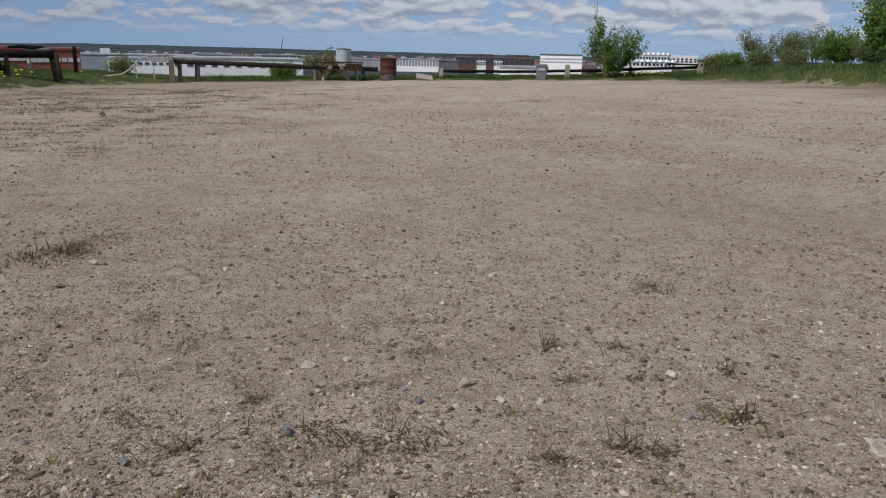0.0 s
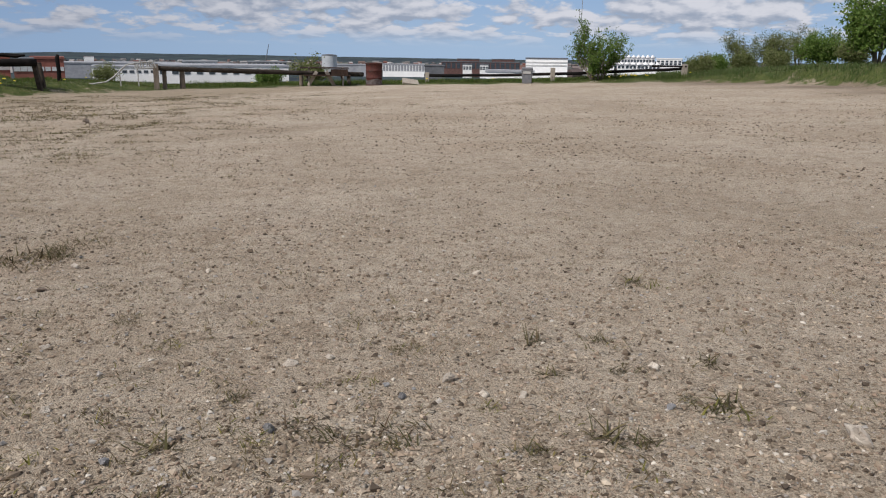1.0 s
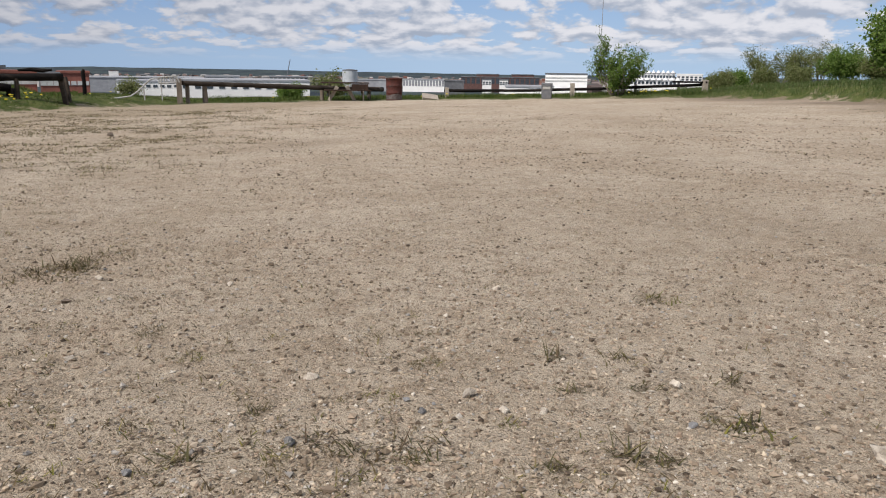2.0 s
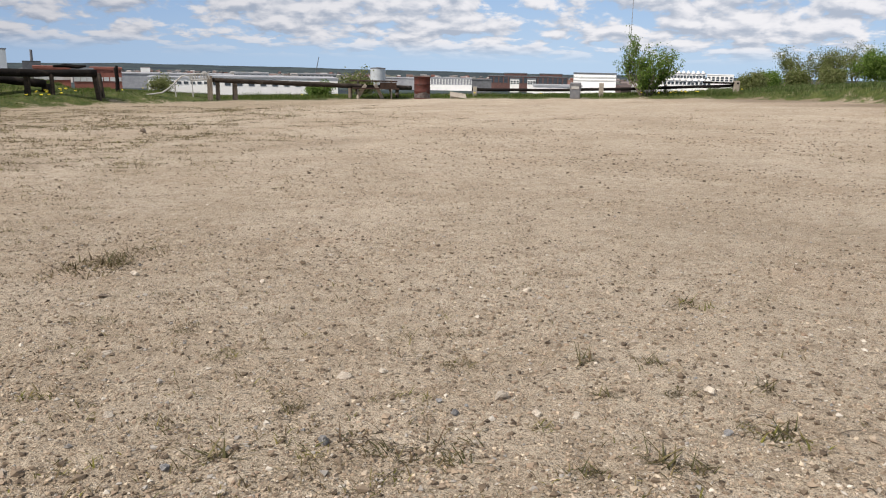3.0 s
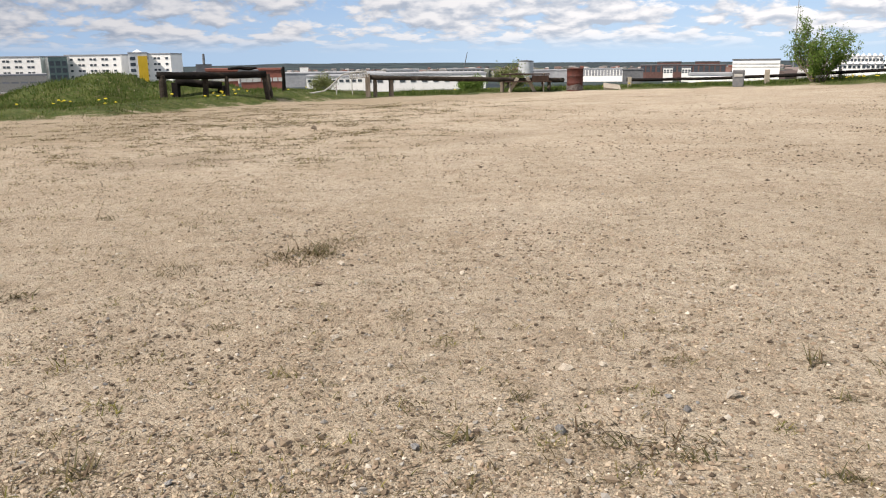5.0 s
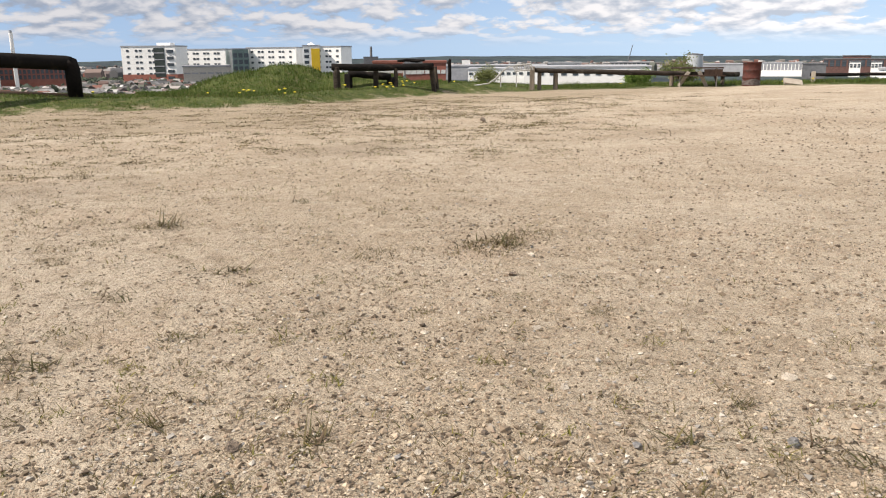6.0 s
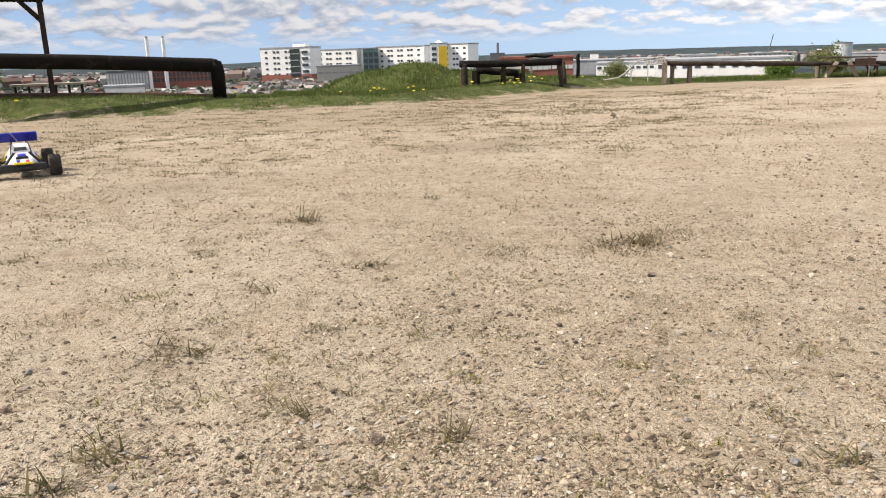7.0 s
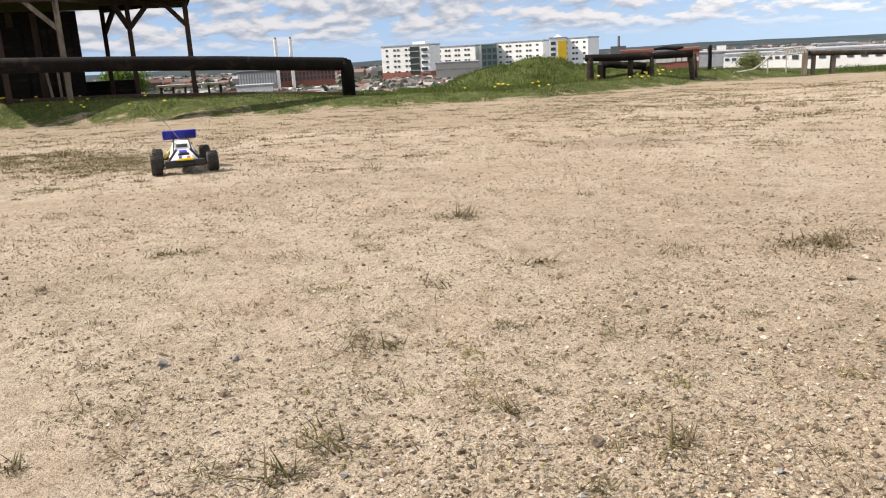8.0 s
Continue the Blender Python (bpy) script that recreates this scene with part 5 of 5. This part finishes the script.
def build_woody():
    # young tree by the rail
    woody("young_tree", "young leafy tree with loose upright shoots", "tree", bearing(12.0, 31.6), 9, 16, 1.95, 2, 9, 0.078, LEAVES, 0.50, 0.42, 0.022, up=0.5, fuzz=0.06, low=0.20)
    # bushes and trees behind the tall grass
    for az, d, h, seed, st, mat, leaf in ((18.9, 36, 0.60, 11, 8, OLIVE_LEAVES, 0.08), (20.0, 40, 0.66, 21, 8, LEAVES, 0.08), (21.6, 42, 0.62, 15, 8, OLIVE_LEAVES, 0.08), (23.8, 41, 0.66, 18, 8, OLIVE_LEAVES, 0.08),
                                          (26.3, 38, 1.25, 14, 8, LEAVES, 0.085), (28.2, 37, 0.85, 16, 8, OLIVE_LEAVES, 0.085), (31.5, 33, 1.5, 19, 7, OLIVE_LEAVES, 0.09)):
        woody("bush", "broad leafy green bush behind tall grass", "bush", bearing(az, d), seed, st, h, 2, 20, leaf, mat, 0.7, 0.5, 0.03, "bushes at the lot's edge", 0.35, fuzz=0.13)
    # loose round-headed trees further back, and a few narrow ones far off
    for az, d, h, seed, st in ((21.15, 52, 1.95, 12, 4), (22.75, 52, 1.70, 13, 4), (23.9, 53, 2.05, 23, 4), (25.0, 54, 1.6, 24, 4)):
        woody("tree", "round-headed tree in thin spring leaf", "tree", bearing(az, d), seed, st, h, 2, 15, 0.085, OLIVE_LEAVES, 0.75, 0.42, 0.05, "trees behind the bushes", 0.5, fuzz=0.14, low=0.55)
    for k, az in enumerate((17.75, 18.25, 18.75, 19.35)):
        woody("tree", "narrow dark green tree far behind the bushes", "tree", bearing(az, 80 + 3 * k), 60 + k, 3, 1.9 + 0.3 * (k % 2), 2, 16, 0.13, LEAVES, 0.45, 0.16, 0.05, "narrow trees far off", 0.8, fuzz=0.16, low=0.6)
    woody("tree", "taller leafy tree beside the bushes", "tree", bearing(29.6, 30.5), 31, 7, 3.2, 3, 7, 0.11, LEAVES, 0.6, 0.36, 0.06, up=0.4, fuzz=0.16, low=0.3)
    # bare-twigged shrub behind the railing, and one beside the drum
    woody("shrub", "pale twiggy shrub coming into leaf", "shrub", bearing(-21.7, 31), 41, 9, 0.5, 2, 5, 0.06, OLIVE_LEAVES, 0.7, 0.6, 0.02, fuzz=0.1)
    woody("shrub", "low green shrub behind the rail", "shrub", bearing(-11.2, 32), 42, 8, 0.55, 2, 9, 0.08, LEAVES, 0.7, 0.7, 0.02, fuzz=0.1)
    woody("shrub", "twiggy shrub behind the picnic table", "shrub", bearing(-8.2, 36), 43, 8, 0.95, 2, 7, 0.09, OLIVE_LEAVES, 0.7, 0.5, 0.02, fuzz=0.12)
    woody("shrub", "low green bush beneath the shelter", "shrub", bearing(-63.5, 29, FINISH), 44, 8, 0.8, 2, 10, 0.10, LEAVES, 0.7, 0.6, 0.02, fuzz=0.12)


build_tufts()
build_weeds()
build_grass()
build_woody()


# ---- the toy buggy ----
def build_buggy():
    WHITE = plain("white_body_paint", (0.68, 0.68, 0.70), (0.78, 0.78, 0.80), 6, 0.35, bump=0.02, grime=(0.45, 0.40, 0.34))
    BLUE = plain("blue_paint", (0.012, 0.018, 0.30), (0.02, 0.035, 0.42), 6, 0.35, bump=0.02)
    YELLOW = plain("yellow_bumper", (0.75, 0.55, 0.01), (0.82, 0.62, 0.02), 6, 0.45, bump=0.02)
    RED = plain("red_trim", (0.5, 0.02, 0.015), (0.6, 0.04, 0.03), 6, 0.4, bump=0.02)
    RUBBER = plain("dusty_rubber", (0.018, 0.017, 0.016), (0.045, 0.042, 0.038), 20, 0.9, grime=(0.10, 0.085, 0.065))
    BLACK = plain("black_plastic", (0.012, 0.012, 0.013), (0.03, 0.03, 0.03), 10, 0.5)
    x, y = -6.0, 2.97
    t = thing("toy_buggy", (x, y, ground_z(x, y)), "radio-controlled off-road buggy, white with a blue rear wing", "toy car", turn=-27)
    t.scale = (0.82, 0.82, 0.82)
    R = 0.088
    bm = boxed((0.62, 0.17, 0.035), pose(-0.20, 0, 0.085), 0.012)
    part("chassis", bm, BLACK, t)
    # shell: low nose, cabin, tail
    bm = bmesh.new()
    secs = [(0.10, 0.055, 0.10, 0.13), (0.00, 0.075, 0.10, 0.155), (-0.10, 0.10, 0.10, 0.175), (-0.17, 0.10, 0.10, 0.185), (-0.24, 0.085, 0.10, 0.265), (-0.34, 0.08, 0.10, 0.27), (-0.42, 0.07, 0.11, 0.20), (-0.50, 0.05, 0.13, 0.17)]
    rings = []
    for sx, w, z0, z1 in secs:
        w = w * 1.3
        rings.append([bm.verts.new(p) for p in ((sx, -w, z0), (sx, w, z0), (sx, w * 0.98, (z0 + z1) / 2), (sx, w * 0.66, z1), (sx, -w * 0.66, z1), (sx, -w * 0.98, (z0 + z1) / 2))])
    for a, b in zip(rings, rings[1:]):
        for k in range(6):
            bm.faces.new((a[k], a[(k + 1) % 6], b[(k + 1) % 6], b[k]))
    bm.faces.new(rings[0][::-1])
    bm.faces.new(rings[-1])
    bmesh.ops.recalc_face_normals(bm, faces=bm.faces)
    bmesh.ops.bevel(bm, geom=bm.edges[:], offset=0.006, segments=2, affect="EDGES")
    shell = part("body_shell", bm, WHITE, t, "white body with blue and red markings")
    part("windscreen", boxed((0.006, 0.10, 0.035), pose(-0.203, 0, 0.232, 0, -41, 0), 0.002), BLACK, shell)
    for sy in (-1, 1):
        part("side_stripe", boxed((0.20, 0.006, 0.03), pose(-0.28, sy * 0.114, 0.165, 0, 0, sy * 4), 0.002), BLUE, shell)
        part("nose_stripe", boxed((0.13, 0.03, 0.005), pose(0.01, sy * 0.036, 0.150, 0, 10, 0), 0.002), RED if sy > 0 else BLUE, shell)
    part("bonnet_patch", boxed((0.10, 0.07, 0.006), pose(-0.135, 0, 0.184, 0, 6, 0), 0.002), BLUE, shell)
    part("front_bumper", boxed((0.03, 0.15, 0.02), pose(0.135, 0, 0.135, 0, -14, 0), 0.008), YELLOW, t, "yellow front bumper")
    part("bumper_bar", boxed((0.06, 0.36, 0.065), pose(0.09, 0, 0.095), 0.018), BLACK, t)
    part("skid_plate", boxed((0.12, 0.12, 0.012), pose(0.10, 0, 0.078, 0, -18, 0), 0.004), BLACK, t)
    # wing on struts
    wing = part("rear_wing", boxed((0.13, 0.30, 0.012), pose(-0.47, 0, 0.315, 0, -42, 0), 0.004), BLUE, t, "blue plastic rear wing")
    for sy in (-1, 1):
        part("end_plate", boxed((0.15, 0.006, 0.07), pose(-0.47, sy * 0.153, 0.315, 0, -12, 0), 0.002), BLUE, wing)
        part("wing_strut", tube([(-0.42, sy * 0.06, 0.17), (-0.46, sy * 0.06, 0.30)], 0.006, 6), BLACK, t)
    # roll cage
    for sy in (-1, 1):
        part("cage_bar", tube([(-0.14, sy * 0.085, 0.18), (-0.24, sy * 0.07, 0.275), (-0.36, sy * 0.07, 0.28), (-0.48, sy * 0.06, 0.18)], 0.006, 6), BLACK, t)
    # wheels, arms and dampers
    for wx, r, w in ((0.0, R, 0.098), (-0.52, R + 0.004, 0.10)):
        part("axle", tube([(wx, -0.24, r), (wx, 0.24, r)], 0.009, 8), BLACK, t)
        part("shock_tower", boxed((0.012, 0.10, 0.06), pose(wx - 0.02, 0, 0.15), 0.004), BLACK, t)
        for sy in (-1, 1):
            for dx in (-0.035, 0.035):
                part("suspension_arm", tube([(wx + dx, sy * 0.06, 0.085), (wx, sy * 0.22, r - 0.01)], 0.009, 6), BLACK, t)
            part("damper", tube([(wx - 0.02, sy * 0.06, 0.215), (wx, sy * 0.16, 0.09)], 0.012, 8), YELLOW if wx < 0 else BLACK, t)
            prof = [(r * 0.60, -w / 2), (r * 0.93, -w / 2), (r, -w * 0.36), (r * 1.0, w * 0.36), (r * 0.93, w / 2), (r * 0.60, w / 2)]
            wh = part("wheel", lathe(prof, 28), RUBBER, t, "knobbly black rubber wheel")
            wh.matrix_basis = pose(wx, sy * (0.25 if wx == 0 else 0.222), r, 90, 0, 0)
            bm = bmesh.new()
            for k in range(20):
                for q in (-1, 0, 1):
                    a = 2 * math.pi * (k + 0.5 * (q % 2)) / 20
                    box(bm, (0.010, 0.011, w * 0.24), pose(0, 0, 0, 0, 0, math.degrees(a)) @ pose(r + 0.001, 0, q * w * 0.3))
            part("tread", bm, RUBBER, wh, "knobbly tyre tread")["kind"] = "stuff"
            part("rim", lathe([(0.012, -w * 0.30), (r * 0.2, -w * 0.36), (r * 0.56, -w * 0.44), (r * 0.62, -w * 0.47), (r * 0.62, w * 0.47), (r * 0.56, w * 0.44), (r * 0.2, w * 0.36), (0.012, w * 0.30)], 20), BLACK, wh)
    part("antenna", tube([(-0.36, 0.0, 0.27), (-0.39, -0.10, 0.42), (-0.42, -0.24, 0.61)], 0.0028, 6), PALE_WOOD, t, "thin pale antenna")


build_buggy()


# ---- stones and grit on the lot ----
def stone_mesh(seed, mat, flat=0.6, sub=2):
    rng = random.Random(seed)
    bm = bmesh.new()
    bmesh.ops.create_icosphere(bm, subdivisions=sub, radius=0.5)
    off = Vector((rng.uniform(-9, 9), rng.uniform(-9, 9), rng.uniform(-9, 9)))
    cuts = [(Vector((rng.gauss(0, 1), rng.gauss(0, 1), rng.gauss(0, 0.8))).normalized(), rng.uniform(0.16, 0.36)) for _ in range(11)]
    for v in bm.verts:
        for nrm, d in cuts:
            k = v.co.dot(nrm)
            if k > d:
                v.co -= nrm * (k - d) * 0.9
        v.co *= 1 + 0.30 * noise.noise(v.co * 4.3 + off)
        v.co.z *= flat
    me = bpy.data.meshes.new("stone")
    bm.to_mesh(me)
    bm.free()
    me.materials.append(mat)
    return me


def build_stones():
    pale = [(-0.898, 1.736, 0.029), (-0.705, 2.386, 0.032), (-1.147, 2.463, 0.045), (-0.321, 1.594, 0.041), (-0.245, 1.632, 0.032), (-0.434, 1.124, 0.024), (-0.043, 1.309, 0.016),
            (-0.722, 1.378, 0.026), (0.32, 1.893, 0.02), (0.421, 1.538, 0.044), (0.777, 1.914, 0.021), (0.675, 1.232, 0.068), (0.143, 1.42, 0.022), (0.07, 1.433, 0.036), (0.404, 1.132, 0.013),
            (0.11, 2.325, 0.028), (-0.019, 2.239, 0.023), (0.008, 1.499, 0.045), (0.369, 1.515, 0.019), (-0.187, 1.615, 0.015), (-1.144, 1.609, 0.026), (-2.014, 0.692, 0.018), (-1.142, 1.302, 0.023),
            (-0.873, 1.257, 0.02), (-0.877, 1.038, 0.02), (-0.96, 1.011, 0.016), (-1.516, 1.546, 0.018)]
    brown = [(-1.101, 2.949, 0.021), (-0.549, 2.105, 0.019), (-0.761, 3.617, 0.026), (-0.115, 1.21, 0.018), (0.716, 1.805, 0.026), (-0.454, 1.272, 0.023), (-0.488, 1.773, 0.019), (0.267, 1.96, 0.015),
             (-4.175, 9.686, 0.13), (-1.155, 5.221, 0.035), (-0.102, 1.772, 0.018), (-1.178, 0.924, 0.040), (-1.14, 1.474, 0.022), (-1.079, 1.548, 0.02), (-1.92, 0.674, 0.03), (-3.536, 0.813, 0.033),
             (-1.113, 2.174, 0.036), (-1.333, 1.768, 0.025), (-0.801, 1.138, 0.019), (-2.138, 3.092, 0.024)]
    grey = [(-0.307, 1.297, 0.035), (-0.546, 1.196, 0.026), (-0.084, 1.425, 0.024), (-0.117, 1.472, 0.02), (0.406, 1.362, 0.022), (-2.085, 0.815, 0.031), (-2.183, 0.68, 0.036), (-0.902, 1.007, 0.02)]
    rng = random.Random(23)
    kinds = {}
    for key, mat in (("pale", PALE_STONE), ("brown", BROWN_STONE), ("grey", GREY_STONE)):
        kinds[key] = [stone_mesh(rng.randint(0, 9999), mat, rng.uniform(0.45, 0.75)) for _ in range(5)]
    words = {"pale": "pale buff angular stone lying on gravel", "brown": "dark brown stone lying on gravel", "grey": "blue-grey flat stone lying on gravel"}
    for key, rows in (("pale", pale), ("brown", brown), ("grey", grey)):
        for x, y, s_ in rows:
            o = part("stone", rng.choice(kinds[key]), None)
            o.matrix_basis = pose(x, y, ground_z(x, y) + s_ * 0.17, rng.uniform(-12, 12), rng.uniform(-12, 12), rng.uniform(0, 360)) @ Matrix.Diagonal((s_ * 1.1, s_ * 0.85, s_ * (1.0 if s_ < 0.06 else 1.25), 1))
            tagged(o, words[key] if s_ < 0.06 else ("large " + words[key]), "stone", "stones on the lot")
    # further small stones that belong to the gravel surface
    small = {k: [stone_mesh(rng.randint(0, 9999), m, rng.uniform(0.5, 0.8), 1) for _ in range(4)] for k, m in (("pale", PALE_STONE), ("brown", BROWN_STONE), ("grey", GREY_STONE))}
    for k in range(290):
        az, r = radians(rng.uniform(-78, 34)), math.exp(rng.uniform(math.log(1.05), math.log(4.2)))
        x, y = r * math.sin(az), r * math.cos(az)
        s_ = rng.uniform(0.006, 0.014) * (0.8 + r / 5)
        o = part("stone", rng.choice(small[rng.choice(("pale", "pale", "brown", "pale", "brown", "grey"))]), None, ground)
        o.matrix_basis = pose(x, y, ground_z(x, y) + s_ * 0.22, rng.uniform(-20, 20), rng.uniform(-20, 20), rng.uniform(0, 360)) @ Matrix.Diagonal((s_, s_ * rng.uniform(0.6, 0.95), s_ * 1.0, 1))


def grains(rng, n, shape, tri, size, spread, least, seed, first=0.85, big=0.016, thin=0.0, last=30.0):
    az, r = np.radians(rng.uniform(-79, 36, n)), np.exp(rng.uniform(np.log(first), np.log(last), n))
    x, y = r * np.sin(az), r * np.cos(az)
    s = np.maximum(np.exp(rng.normal(np.log(size), spread, n)), r * least * rng.uniform(0.8, 1.5, n))
    s = np.minimum(s, big + 0.001 * r)
    keep = rng.uniform(0, 1, n) < np.clip(0.50 + 0.65 * wave(x, y, 2.3, 51) + 0.45 * wave(x, y, 7, seed + 1), 0.07 + 0.36 * smooth01((2.8 - r) / 1.0), 1) * np.clip(1.3 - r / 15, 0.06, 1) * (1 - thin * smooth01((-x - 0.8) / 2.5) * smooth01((r - 2) / 3))
    x, y, s = x[keep], y[keep], s[keep]
    m, k = len(x), len(shape)
    rot = np.stack([np.linalg.qr(rng.randn(3, 3))[0] for _ in range(64)])[rng.randint(0, 64, m)]
    v = shape[None] * rng.uniform(0.4, 1.5, (m, k, 1))
    v = np.einsum("nij,nvj->nvi", rot, v) * np.array([1, 1, 0.62]) * s[:, None, None]
    v += np.stack([x, y, height(x, y) + 0.14 * s], -1)[:, None]
    return v.reshape(-1, 3), (tri[None] + (np.arange(m) * k)[:, None, None]).reshape(-1, 3)


def build_grit():
    """Loose grit over the lot, thickest where the walk passes; half sunk, angular grains."""
    rng = np.random.RandomState(77)
    t = (1 + 5 ** 0.5) / 2
    ico = np.array([(-1, t, 0), (1, t, 0), (-1, -t, 0), (1, -t, 0), (0, -1, t), (0, 1, t), (0, -1, -t), (0, 1, -t), (t, 0, -1), (t, 0, 1), (-t, 0, -1), (-t, 0, 1)]) / (2 * 1.9)
    tri = np.array([(0, 11, 5), (0, 5, 1), (0, 1, 7), (0, 7, 10), (0, 10, 11), (1, 5, 9), (5, 11, 4), (11, 10, 2), (10, 7, 6), (7, 1, 8), (3, 9, 4), (3, 4, 2), (3, 2, 6), (3, 6, 8), (3, 8, 9), (4, 9, 5), (2, 4, 11), (6, 2, 10), (8, 6, 7), (9, 8, 1)])
    octa = np.array([(1, 0, 0), (-1, 0, 0), (0, 1, 0), (0, -1, 0), (0, 0, 1), (0, 0, -1)]) * 0.5
    otri = np.array([(0, 2, 4), (2, 1, 4), (1, 3, 4), (3, 0, 4), (2, 0, 5), (1, 2, 5), (3, 1, 5), (0, 3, 5)])
    for shape, faces, n, size, spread, least, seed, lab in ((ico, tri, 11000, 0.0046, 0.45, 0.0012, 51, "loose brown and buff pebbles on the lot"),
                                                           (octa, otri, 170000, 0.0036, 0.38, 0.0012, 61, "fine sharp grit on the lot")):
        v, f = grains(rng, n, shape, faces, size, spread, least, seed)
        me = mesh_np("grit", v, f)
        me.materials.append(GRIT)
        o = new("grit", me)
        o.parent = ground
        tagged(o, lab, kind="stuff")
    v, f = grains(rng, 60000, octa, otri, 0.0062, 0.42, 0.0010, 91, 0.95, 0.015, 0.35, 5.5)
    me = mesh_np("crumbs", v, f)
    me.materials.append(CRUMB)
    o = new("crumbs", me)
    o.parent = ground
    tagged(o, "crumbled sandy earth and pale stone chips", kind="stuff")
    v, f = grains(rng, 52000, octa, otri, 0.0058, 0.45, 0.0020, 71, 0.9, 0.014, 0.6, 16.0)
    v2, f2 = grains(rng, 6500, octa, otri, 0.0098, 0.38, 0.0034, 81, 1.0, 0.019, 0.75)
    v, f = np.concatenate([v, v2]), np.concatenate([f, f2 + len(v)])
    me = mesh_np("clods", v, f)
    me.materials.append(CLOD)
    o = new("clods", me)
    o.parent = ground
    tagged(o, "dark brown crumbs of earth on the lot", kind="stuff")


build_stones()
build_grit()
